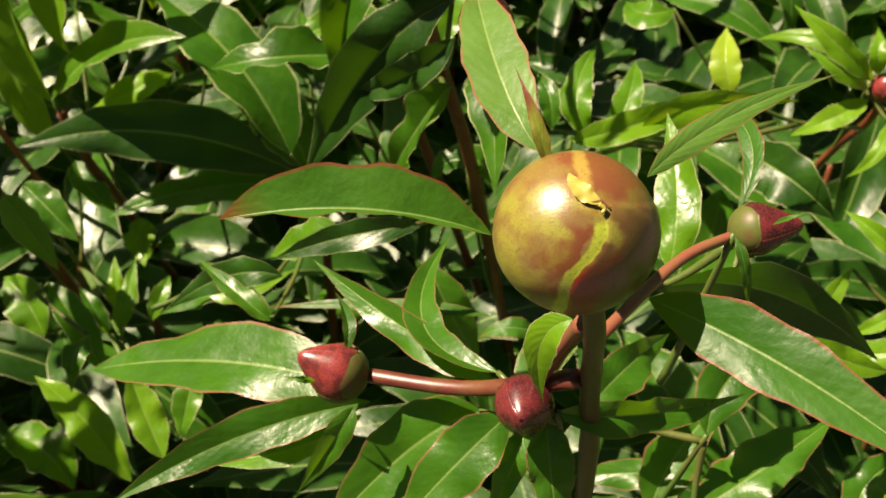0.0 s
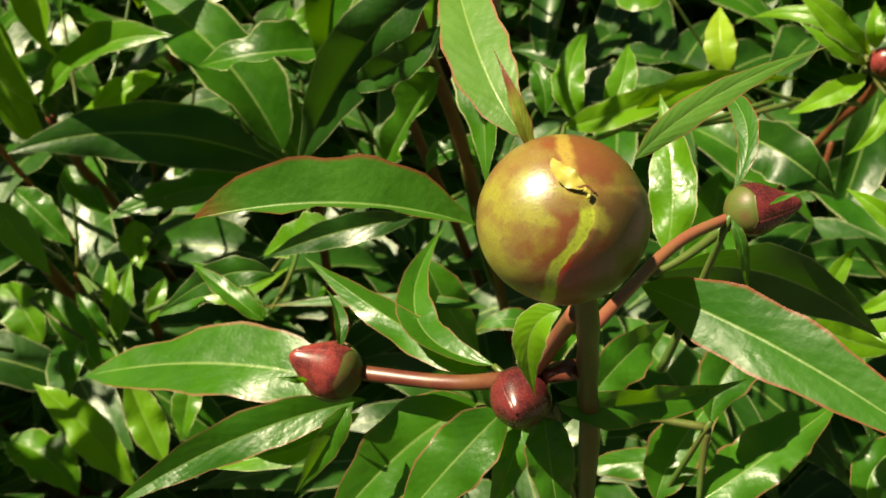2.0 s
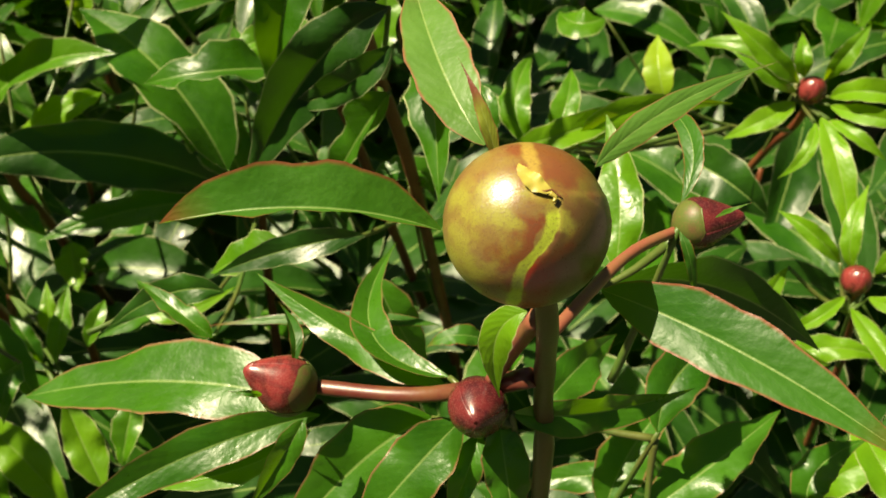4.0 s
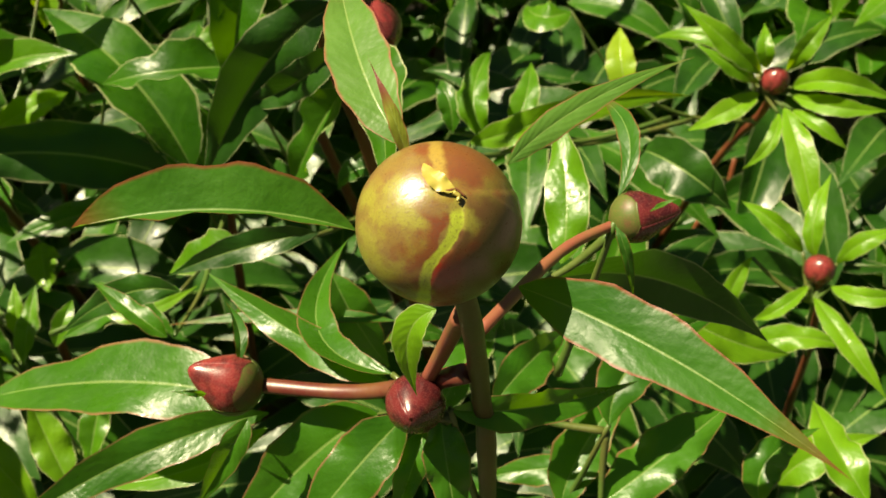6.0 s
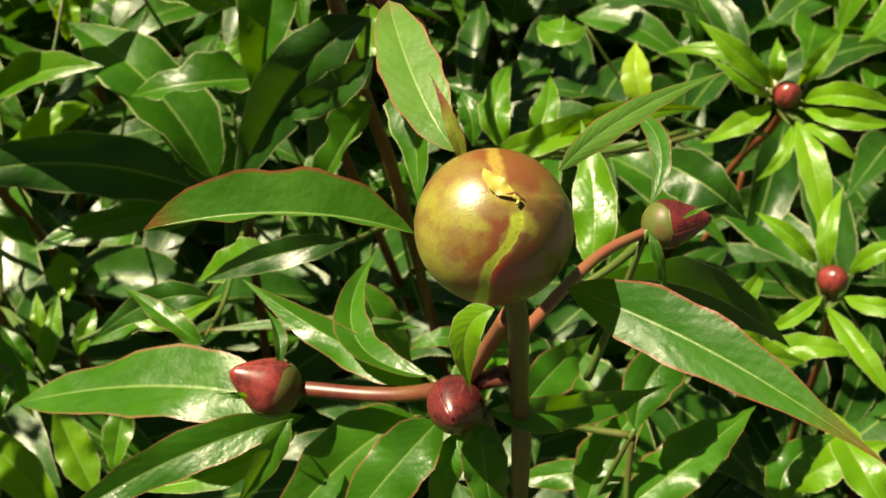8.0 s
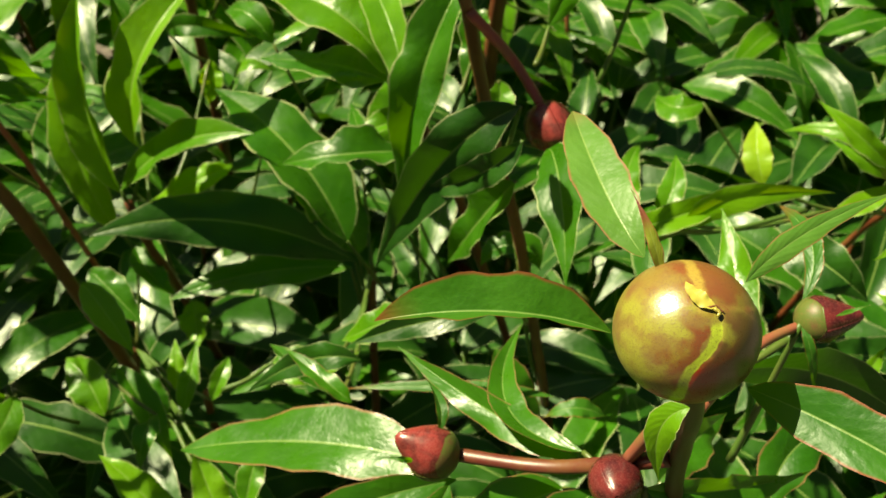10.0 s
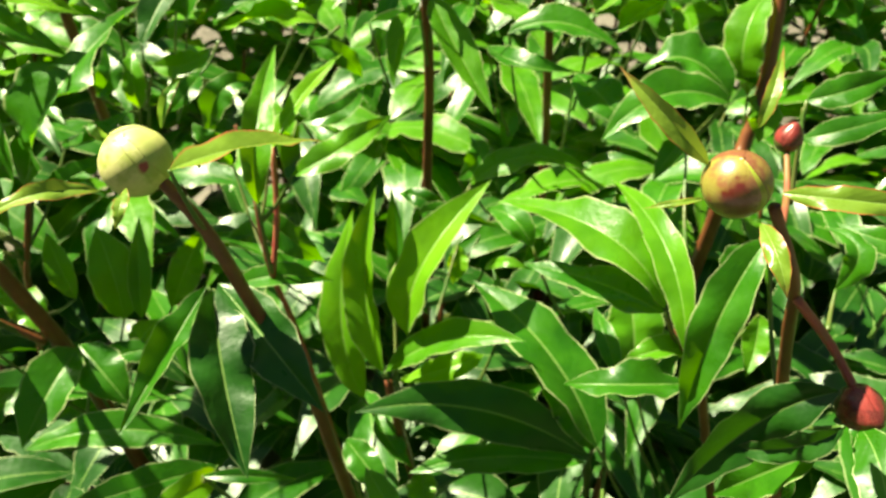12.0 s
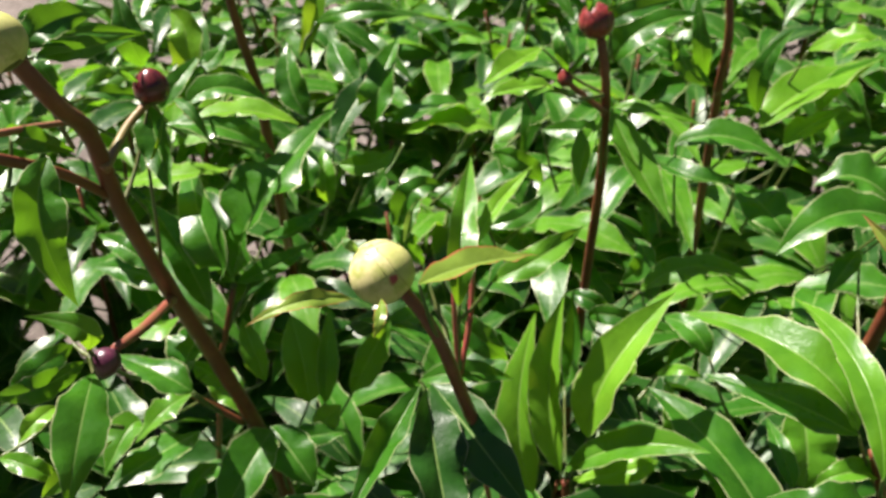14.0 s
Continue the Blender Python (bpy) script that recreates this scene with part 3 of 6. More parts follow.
leaf(s, (-0.0537, 0.1744, 0.5619), (-0.0737, 0.1771, 0.5582), (-0.099, 0.1758, 0.5389), 0.0115, (-0.34, -0.69, 0.64), 22, 0.42, SHADE_GREEN)
leaf(s, (-0.0556, 0.1565, 0.5623), (-0.0667, 0.1647, 0.5658), (-0.0827, 0.1808, 0.5622), 0.0081, (0.05, 0.06, 1), 25, 0.42, RIMMED)
leaf(s, (0.017, 0.1715, 0.5424), (-0.0208, 0.1767, 0.5418), (-0.0649, 0.1819, 0.5324), 0.0055, (-0.15, -0.24, 0.96), 14, 0.42, BRACT)
leaf(s, (-0.0047, 0.1863, 0.5523), (0.0032, 0.1738, 0.539), (0.0139, 0.1685, 0.5167), 0.0163, (0.36, -0.75, 0.56), 20, 0.42, RIMMED)
leaf(s, (0.0335, 0.1596, 0.5482), (0.0217, 0.1593, 0.5539), (0.0117, 0.1597, 0.5464), 0.0074, (-0.09, -0.2, 0.98), 12, 0.42, BRACT)

# peony shoot with broad dark green leaflets in a fan
s = shoot((-0.075, 0.256, 0), "peony shoot with broad dark green leaflets in a fan", "fan")
stem(s, 0.005, (-0.063, 0.308, 0.4570), (-0.066, 0.305, 0.40), (-0.0704, 0.28, 0.2113), (-0.0751, 0.2565, 0))
leaf(s, (-0.073, 0.3151, 0.459), (-0.1389, 0.3158, 0.49), (-0.2048, 0.2994, 0.496), 0.0335, (0.08, -0.63, 0.77), 19, 0.44, SHADE_GREEN)
petiole(s, (-0.073, 0.3151, 0.459), (-0.066, 0.305, 0.4))
leaf(s, (-0.0748, 0.3099, 0.459), (-0.1286, 0.3095, 0.455), (-0.1759, 0.2986, 0.445), 0.0249, (-0.19, -0.17, 0.97), 23, 0.44, GREEN)
petiole(s, (-0.0748, 0.3099, 0.459), (-0.066, 0.305, 0.4))
leaf(s, (-0.0711, 0.319, 0.46), (-0.0843, 0.33, 0.49), (-0.113, 0.3464, 0.5), 0.0317, (0.11, -0.62, 0.78), 21, 0.44, GREEN)
petiole(s, (-0.0711, 0.319, 0.46), (-0.066, 0.305, 0.4))
leaf(s, (-0.0678, 0.3443, 0.5), (-0.0912, 0.3521, 0.5), (-0.113, 0.3518, 0.495), 0.0144, (-0.32, -0.23, 0.92), 27, 0.44, SHADE_GREEN)
petiole(s, (-0.0678, 0.3443, 0.5), (-0.063, 0.308, 0.457))
leaf(s, (-0.0702, 0.2212, 0.5), (-0.0908, 0.2153, 0.5), (-0.119, 0.2075, 0.49), 0.0198, (-0.14, -0.01, 0.99), 27, 0.44, GREEN)
petiole(s, (-0.0702, 0.2212, 0.5), (-0.063, 0.308, 0.457))
leaf(s, (-0.0649, 0.1859, 0.52), (-0.0822, 0.1973, 0.525), (-0.0974, 0.2129, 0.52), 0.0129, (0.38, -0.02, 0.92), 31, 0.44, GREEN)
petiole(s, (-0.0649, 0.1859, 0.52), (-0.0635, 0.2747, 0.4742))

# low leafy peony shoot with pale green leaves
s = shoot((-0.275, 0.316, 0), "low leafy peony shoot with pale green leaves", "left_low")
stem(s, 0.005, (-0.205, 0.300, 0.40), (-0.2163, 0.3025, 0.3614), (-0.2577, 0.3116, 0.1907), (-0.2754, 0.3155, 0))
leaf(s, (-0.1864, 0.248, 0.52), (-0.1733, 0.2336, 0.515), (-0.1609, 0.2204, 0.503), 0.0149, (0.14, -0.22, 0.97), 25, 0.44, LIGHT)
petiole(s, (-0.1864, 0.248, 0.52), (-0.2005, 0.2874, 0.4291))
leaf(s, (-0.2121, 0.2999, 0.47), (-0.1975, 0.2873, 0.465), (-0.1819, 0.2743, 0.455), 0.0208, (-0.26, -0.14, 0.95), 25, 0.44, GREEN)
petiole(s, (-0.2121, 0.2999, 0.47), (-0.205, 0.3, 0.4))
leaf(s, (-0.2005, 0.3347, 0.45), (-0.1903, 0.3185, 0.445), (-0.1754, 0.3098, 0.435), 0.0174, (0.38, -0.11, 0.92), 25, 0.44, GREEN)
petiole(s, (-0.2005, 0.3347, 0.45), (-0.205, 0.3, 0.4))
leaf(s, (-0.208, 0.2473, 0.41), (-0.2187, 0.2636, 0.42), (-0.2342, 0.2783, 0.42), 0.0247, (-0.27, -0.16, 0.95), 25, 0.44, LIGHT)
petiole(s, (-0.208, 0.2473, 0.41), (-0.2163, 0.3025, 0.3614))
leaf(s, (-0.149, 0.1719, 0.4), (-0.1701, 0.1935, 0.42), (-0.196, 0.2123, 0.43), 0.0212, (-0.22, 0.00, 0.97), 27, 0.44, SUNNY)
petiole(s, (-0.149, 0.1719, 0.4), (-0.1933, 0.2579, 0.37))
leaf(s, (-0.2276, 0.2074, 0.38), (-0.2015, 0.194, 0.385), (-0.1857, 0.1778, 0.375), 0.0282, (0.41, 0.03, 0.91), 23, 0.44, LIGHT)
petiole(s, (-0.2276, 0.2074, 0.38), (-0.2414, 0.2552, 0.2932))
leaf(s, (-0.122, 0.1651, 0.44), (-0.1316, 0.1823, 0.45), (-0.14, 0.1993, 0.46), 0.0175, (0.15, -0.12, 0.98), 27, 0.44, SUNNY)
petiole(s, (-0.122, 0.1651, 0.44), (-0.1728, 0.2477, 0.41))
leaf(s, (-0.1164, 0.175, 0.44), (-0.1132, 0.1907, 0.45), (-0.1103, 0.2052, 0.455), 0.0147, (-0.05, -0.07, 1.00), 27, 0.44, LIGHT)
petiole(s, (-0.1164, 0.175, 0.44), (-0.1724, 0.254, 0.41))
leaf(s, (-0.1545, 0.2273, 0.44), (-0.1524, 0.2428, 0.45), (-0.1514, 0.2637, 0.455), 0.0114, (-0.04, -0.07, 1.00), 29, 0.44, LIGHT)
petiole(s, (-0.1545, 0.2273, 0.44), (-0.205, 0.3, 0.4))
leaf(s, (-0.1702, 0.242, 0.42), (-0.1771, 0.2515, 0.43), (-0.1877, 0.2652, 0.43), 0.0099, (0.40, -0.01, 0.91), 25, 0.44, GREEN)
petiole(s, (-0.1702, 0.242, 0.42), (-0.2163, 0.3025, 0.3614))
leaf(s, (-0.1649, 0.2504, 0.43), (-0.1639, 0.2566, 0.44), (-0.1668, 0.2731, 0.445), 0.0100, (0.09, -0.05, 0.99), 25, 0.44, SUNNY)
petiole(s, (-0.1649, 0.2504, 0.43), (-0.205, 0.3, 0.4))
leaf(s, (-0.1421, 0.237, 0.44), (-0.1366, 0.2444, 0.45), (-0.1346, 0.257, 0.45), 0.0100, (0.14, -0.17, 0.98), 27, 0.44, LIGHT)
petiole(s, (-0.1421, 0.237, 0.44), (-0.205, 0.3, 0.4))
leaf(s, (-0.1711, 0.3196, 0.42), (-0.1686, 0.3074, 0.415), (-0.165, 0.2926, 0.41), 0.0199, (-0.22, 0.01, 0.98), 21, 0.44, SUNNY)
petiole(s, (-0.1711, 0.3196, 0.42), (-0.2163, 0.3025, 0.3614))

# peony shoot with narrow light green leaves round a tiny bud
s = shoot((0.184, 0.396, 0), "peony shoot with narrow light green leaves round a tiny bud", "star")
stem(s, 0.004, (0.2036, 0.3066, 0.5232), (0.2032, 0.3084, 0.5036), (0.1989, 0.3278, 0.4438), (0.1883, 0.3756, 0.2219), (0.1837, 0.3961, 0))
leaf(s, (0.13, 0.2992, 0.53), (0.127, 0.3097, 0.54), (0.1297, 0.3281, 0.545), 0.0146, (-0.44, -0.56, 0.70), 21, 0.44, YELLOW)
petiole(s, (0.13, 0.2992, 0.53), (0.2032, 0.3084, 0.5))
leaf(s, (0.131, 0.2729, 0.52), (0.1432, 0.2485, 0.53), (0.1622, 0.2339, 0.52), 0.0243, (-0.55, -0.47, 0.68), 21, 0.44, SHADE_GREEN)
petiole(s, (0.131, 0.2729, 0.52), (0.1896, 0.3203, 0.4542))
leaf(s, (0.0559, 0.2422, 0.56), (0.0517, 0.2571, 0.57), (0.0625, 0.2842, 0.57), 0.0136, (-0.30, -0.34, 0.89), 23, 0.44, LIGHT)
petiole(s, (0.0559, 0.2422, 0.56), (0.1453, 0.2811, 0.53))
leaf(s, (0.068, 0.2552, 0.55), (0.0741, 0.264, 0.56), (0.0798, 0.2867, 0.56), 0.0123, (-0.30, -0.34, 0.89), 23, 0.44, LIGHT)
petiole(s, (0.068, 0.2552, 0.55), (0.16, 0.29, 0.52))
leaf(s, (0.0453, 0.267, 0.54), (0.0445, 0.2752, 0.55), (0.0398, 0.2899, 0.55), 0.0108, (-0.30, -0.34, 0.89), 25, 0.44, GREEN)
petiole(s, (0.0453, 0.267, 0.54), (0.1397, 0.2918, 0.51))
leaf(s, (0.1181, 0.3752, 0.52), (0.1026, 0.3711, 0.52), (0.0982, 0.395, 0.51), 0.0201, (-0.30, -0.34, 0.89), 21, 0.44, LIGHT)
petiole(s, (0.1181, 0.3752, 0.52), (0.185, 0.3359, 0.4569))
leaf(s, (0.1978, 0.3115, 0.5281), (0.177, 0.3141, 0.5452), (0.1581, 0.3323, 0.5545), 0.0130, (0.09, -0.71, 0.7), 24, 0.42, SUNNY)
petiole(s, (0.1978, 0.3115, 0.5281), (0.2005, 0.3207, 0.4658))
leaf(s, (0.1967, 0.3093, 0.5248), (0.1784, 0.3071, 0.5376), (0.1635, 0.3199, 0.5413), 0.0091, (0.23, -0.54, 0.81), 13, 0.42, SUNNY)
petiole(s, (0.1967, 0.3093, 0.5248), (0.1978, 0.3115, 0.5241))
leaf(s, (0.2, 0.3124, 0.5307), (0.1963, 0.3139, 0.5413), (0.2002, 0.3297, 0.5437), 0.0088, (-0.4, -0.55, 0.74), 25, 0.42, SUNNY)
leaf(s, (0.2104, 0.3022, 0.5266), (0.2221, 0.289, 0.5406), (0.2475, 0.277, 0.5381), 0.0125, (-0.54, -0.47, 0.7), 27, 0.42, SUNNY)
petiole(s, (0.2104, 0.3022, 0.5266), (0.1978, 0.3115, 0.5241))
leaf(s, (0.2105, 0.2996, 0.5237), (0.2224, 0.2813, 0.5323), (0.2437, 0.2763, 0.5339), 0.0099, (-0.54, -0.45, 0.71), 26, 0.42, SUNNY)
petiole(s, (0.2105, 0.2996, 0.5237), (0.1978, 0.3115, 0.5241))
leaf(s, (0.2072, 0.2973, 0.5188), (0.2076, 0.2645, 0.5121), (0.2114, 0.2365, 0.4885), 0.0136, (-0.41, -0.43, 0.8), 20, 0.42, SUNNY)
petiole(s, (0.2072, 0.2973, 0.5188), (0.1978, 0.3115, 0.5241))
leaf(s, (0.205, 0.2964, 0.5162), (0.1967, 0.28, 0.5121), (0.1877, 0.2796, 0.4961), 0.0073, (-0.52, -0.39, 0.76), 25, 0.42, SUNNY)
petiole(s, (0.205, 0.2964, 0.5162), (0.1978, 0.3115, 0.5241))
leaf(s, (0.1968, 0.3057, 0.5208), (0.1783, 0.2966, 0.5175), (0.1641, 0.3001, 0.503), 0.0118, (-0.39, -0.4, 0.83), 21, 0.42, SUNNY)
petiole(s, (0.1968, 0.3057, 0.5208), (0.1978, 0.3115, 0.5241))
leaf(s, (0.2106, 0.2951, 0.5189), (0.2163, 0.2778, 0.5237), (0.2299, 0.2697, 0.5157), 0.0072, (-0.34, -0.37, 0.86), 14, 0.42, SUNNY)
petiole(s, (0.2106, 0.2951, 0.5189), (0.1978, 0.3115, 0.5241))
leaf(s, (0.208, 0.3084, 0.5319), (0.2133, 0.3085, 0.5479), (0.2266, 0.321, 0.5539), 0.0099, (-0.3, -0.7, 0.65), 25, 0.42, SUNNY)
petiole(s, (0.208, 0.3084, 0.5319), (0.1978, 0.3115, 0.5241))
leaf(s, (0.1986, 0.318, 0.5279), (0.1751, 0.3311, 0.5355), (0.1545, 0.3486, 0.5213), 0.0099, (-0.47, -0.53, 0.71), 18, 0.42, SUNNY)
petiole(s, (0.1986, 0.318, 0.5279), (0.1978, 0.3115, 0.5241))
leaf(s, (0.0484, 0.2379, 0.562), (0.0746, 0.2447, 0.5643), (0.1125, 0.2628, 0.5652), 0.0127, (0.14, -0.48, 0.87), 21, 0.42, SUNNY)
petiole(s, (0.0484, 0.2379, 0.562), (0.046, 0.2293, 0.5632))
leaf(s, (0.0753, 0.2417, 0.5583), (0.0959, 0.2489, 0.5691), (0.138, 0.2531, 0.5681), 0.0134, (0.08, -0.86, 0.5), 22, 0.42, SUNNY)
petiole(s, (0.0753, 0.2417, 0.5583), (0.046, 0.2293, 0.5632))

# short peony shoot with narrow yellowish leaves and tiny bud
s = shoot((0.278, 0.228, 0), "short peony shoot with narrow yellowish leaves and tiny bud", "star_low")
stem(s, 0.0036, (0.2077, 0.2185, 0.4868), (0.2182, 0.2194, 0.4532), (0.2293, 0.2211, 0.4082), (0.2636, 0.2261, 0.2041), (0.2784, 0.2282, 0))
leaf(s, (0.2053, 0.2131, 0.4815), (0.2092, 0.1863, 0.4849), (0.2214, 0.1634, 0.4754), 0.0114, (-0.24, -0.2, 0.95), 25, 0.42, SUNNY)
petiole(s, (0.2053, 0.2131, 0.4815), (0.227, 0.2207, 0.4177))
leaf(s, (0.2024, 0.2306, 0.4924), (0.1887, 0.2393, 0.503), (0.1794, 0.2566, 0.4997), 0.0093, (-0.37, -0.54, 0.75), 25, 0.42, SUNNY)
petiole(s, (0.2024, 0.2306, 0.4924), (0.2053, 0.2131, 0.4775))
leaf(s, (0.2145, 0.2221, 0.4939), (0.2206, 0.2213, 0.5101), (0.2383, 0.224, 0.5131), 0.0092, (-0.58, -0.32, 0.75), 15, 0.42, SUNNY)
petiole(s, (0.2145, 0.2221, 0.4939), (0.2053, 0.2131, 0.4775))
leaf(s, (0.2036, 0.2179, 0.4838), (0.1885, 0.2089, 0.4803), (0.1808, 0.2125, 0.4671), 0.0082, (-0.53, -0.24, 0.81), 28, 0.42, SUNNY)
petiole(s, (0.2036, 0.2179, 0.4838), (0.2053, 0.2131, 0.4775))
leaf(s, (0.2118, 0.2149, 0.4869), (0.221, 0.2015, 0.4959), (0.2404, 0.2015, 0.4981), 0.0094, (-0.48, -0.36, 0.8), 25, 0.42, SUNNY)
petiole(s, (0.2118, 0.2149, 0.4869), (0.2053, 0.2131, 0.4775))
leaf(s, (0.2065, 0.2271, 0.4924), (0.2056, 0.2386, 0.5062), (0.2188, 0.2592, 0.513), 0.0094, (-0.59, -0.26, 0.76), 18, 0.42, SUNNY)
petiole(s, (0.2065, 0.2271, 0.4924), (0.2053, 0.2131, 0.4775))
leaf(s, (0.1787, 0.2297, 0.4915), (0.1673, 0.2165, 0.4806), (0.1685, 0.2072, 0.4576), 0.0087, (-0.24, -0.77, 0.59), 20, 0.42, SUNNY)
petiole(s, (0.1787, 0.2297, 0.4915), (0.2053, 0.2131, 0.4775))
leaf(s, (0.1688, 0.1969, 0.4641), (0.1874, 0.1927, 0.4821), (0.2107, 0.1859, 0.481), 0.0128, (-0.41, -0.22, 0.88), 19, 0.42, SUNNY)
petiole(s, (0.1688, 0.1969, 0.4641), (0.1893, 0.2047, 0.4192))
leaf(s, (0.1628, 0.1298, 0.476), (0.1722, 0.1335, 0.4915), (0.1977, 0.1373, 0.4987), 0.0153, (-0.47, -0.32, 0.82), 14, 0.42, SUNNY)
petiole(s, (0.1628, 0.1298, 0.476), (0.1786, 0.1492, 0.4327))
leaf(s, (0.1807, 0.1103, 0.5017), (0.1753, 0.1315, 0.5044), (0.1785, 0.155, 0.496), 0.0167, (-0.13, 0.12, 0.98), 19, 0.42, SUNNY)
petiole(s, (0.1807, 0.1103, 0.5017), (0.1914, 0.1317, 0.4579))
leaf(s, (0.1136, 0.1827, 0.5322), (0.1381, 0.1688, 0.5236), (0.1687, 0.1675, 0.5103), 0.0196, (0.19, -0.52, 0.83), 24, 0.42, SUNNY)
petiole(s, (0.1136, 0.1827, 0.5322), (0.1374, 0.1905, 0.4889))

# peony shoot with round bud and a drooping side bud
s = shoot((0.068, 0.279, 0), "peony shoot with round bud and a drooping side bud", "right_bud")
stem(s, 0.005, (-0.0318, 0.263, 0.6907), (-0.0171, 0.2594, 0.6589), (-0.0108, 0.2625, 0.6265), (-0.0008, 0.2649, 0.5756), (0.0168, 0.2684, 0.493), (0.0528, 0.2758, 0.2465), (0.0683, 0.2789, 0))
leaf(s, (-0.0127, 0.3143, 0.635), (-0.032, 0.2861, 0.605), (-0.0424, 0.2607, 0.56), 0.0273, (-0.09, -0.50, 0.86), 37, 0.44, GREEN)
petiole(s, (-0.0127, 0.3143, 0.635), (-0.0008, 0.2649, 0.5756))
leaf(s, (-0.0366, 0.1974, 0.56), (-0.049, 0.1956, 0.555), (-0.0643, 0.1995, 0.54), 0.0165, (0.24, -0.12, 0.96), 23, 0.44, LIGHT)
petiole(s, (-0.0366, 0.1974, 0.56), (0.0114, 0.2612, 0.4998))
leaf(s, (0.0029, 0.2322, 0.63), (-0.0244, 0.2309, 0.605), (-0.0508, 0.2201, 0.56), 0.0254, (0.14, -0.66, 0.74), 33, 0.44, SHADE_GREEN)
petiole(s, (0.0029, 0.2322, 0.63), (-0.0008, 0.2649, 0.5756))
leaf(s, (0.0032, 0.2197, 0.625), (-0.0117, 0.2194, 0.61), (-0.0339, 0.2313, 0.59), 0.0133, (0.29, -0.65, 0.70), 31, 0.44, SHADE_GREEN)
petiole(s, (0.0032, 0.2197, 0.625), (-0.0008, 0.2649, 0.5756))
leaf(s, (0.0025, 0.2267, 0.6), (-0.0096, 0.2358, 0.57), (-0.0221, 0.2495, 0.53), 0.0227, (-0.27, -0.46, 0.85), 29, 0.44, GREEN)
petiole(s, (0.0025, 0.2267, 0.6), (-0.0008, 0.2649, 0.57))
leaf(s, (0.0174, 0.2843, 0.5), (0.0042, 0.2869, 0.5), (-0.0056, 0.2828, 0.49), 0.0151, (-0.35, -0.20, 0.92), 25, 0.44, GREEN)
petiole(s, (0.0174, 0.2843, 0.5), (0.0312, 0.281, 0.401))
leaf(s, (0.0111, 0.2679, 0.51), (0.0166, 0.2725, 0.515), (0.0227, 0.2709, 0.5), 0.0154, (-0.35, -0.19, 0.92), 21, 0.44, GREEN)
petiole(s, (0.0111, 0.2679, 0.51), (0.0267, 0.2709, 0.4113))
leaf(s, (-0.0562, 0.2682, 0.7023), (-0.0742, 0.2701, 0.7201), (-0.0915, 0.2822, 0.7314), 0.0089, (-0.05, -0.92, 0.39), 24, 0.42, BLUSH)
leaf(s, (-0.0582, 0.2524, 0.6994), (-0.0696, 0.2454, 0.7016), (-0.0794, 0.2486, 0.6957), 0.0029, (-0.05, -0.55, 0.84), 24, 0.42, BLUSH)
leaf(s, (-0.0426, 0.2365, 0.7033), (-0.0397, 0.2196, 0.7035), (-0.0358, 0.2111, 0.694), 0.0080, (-0.38, -0.4, 0.83), 24, 0.42, BLUSH)
leaf(s, (-0.0308, 0.2614, 0.6978), (-0.0071, 0.2542, 0.7023), (0.0241, 0.2539, 0.7014), 0.0106, (-0.13, -0.61, 0.78), 26, 0.42, BLUSH)
leaf(s, (-0.0389, 0.2836, 0.7097), (-0.035, 0.2925, 0.7205), (-0.0297, 0.3139, 0.7271), 0.0061, (-0.01, -0.5, 0.87), 24, 0.42, BLUSH)
leaf(s, (0.0136, 0.2279, 0.6161), (0.015, 0.2004, 0.6193), (0.0152, 0.1715, 0.6049), 0.0186, (-0.6, -0.17, 0.78), 12, 0.42, GREEN)
petiole(s, (0.0136, 0.2279, 0.6161), (0.006, 0.2331, 0.6131))
leaf(s, (0.0207, 0.3079, 0.6127), (0.0267, 0.3151, 0.6302), (0.0166, 0.3343, 0.6264), 0.0151, (0.02, -0.46, 0.89), 27, 0.42, GREEN)
petiole(s, (0.0207, 0.3079, 0.6127), (0.0136, 0.2841, 0.6103))
leaf(s, (0.0051, 0.3774, 0.6671), (0.0231, 0.3768, 0.6746), (0.0498, 0.3918, 0.6796), 0.0164, (0.01, -0.68, 0.74), 26, 0.42, GREEN)
petiole(s, (0.0051, 0.3774, 0.6671), (0.0058, 0.3551, 0.6223))
leaf(s, (0.0051, 0.3683, 0.6517), (0.0241, 0.3635, 0.6623), (0.0556, 0.3726, 0.6709), 0.0134, (-0.23, -0.62, 0.75), 15, 0.42, GREEN)
petiole(s, (0.0051, 0.3683, 0.6517), (0.0051, 0.3774, 0.6631))
leaf(s, (0.0601, 0.3279, 0.6262), (0.0397, 0.3273, 0.6279), (0.0238, 0.3426, 0.6238), 0.0134, (-0.28, -0.56, 0.78), 20, 0.42, GREEN)
petiole(s, (0.0601, 0.3279, 0.6262), (0.0454, 0.3104, 0.5817))

# low leafy peony shoot with shaded green leaves
s = shoot((-0.176, 0.277, 0), "low leafy peony shoot with shaded green leaves", "low_mid")
stem(s, 0.005, (-0.160, 0.2718, 0.395), (-0.1635, 0.2730, 0.350), (-0.1718, 0.2753, 0.1855), (-0.1762, 0.2766, 0))
leaf(s, (-0.2626, 0.2298, 0.5255), (-0.2386, 0.2331, 0.5255), (-0.2214, 0.2431, 0.5116), 0.0081, (0.41, -0.4, 0.82), 27, 0.42, GREEN)
petiole(s, (-0.2626, 0.2298, 0.5255), (-0.2409, 0.2386, 0.4813))
leaf(s, (-0.1835, 0.2404, 0.467), (-0.1666, 0.2198, 0.4593), (-0.1563, 0.2054, 0.437), 0.0164, (0.5, -0.3, 0.81), 26, 0.42, GREEN)
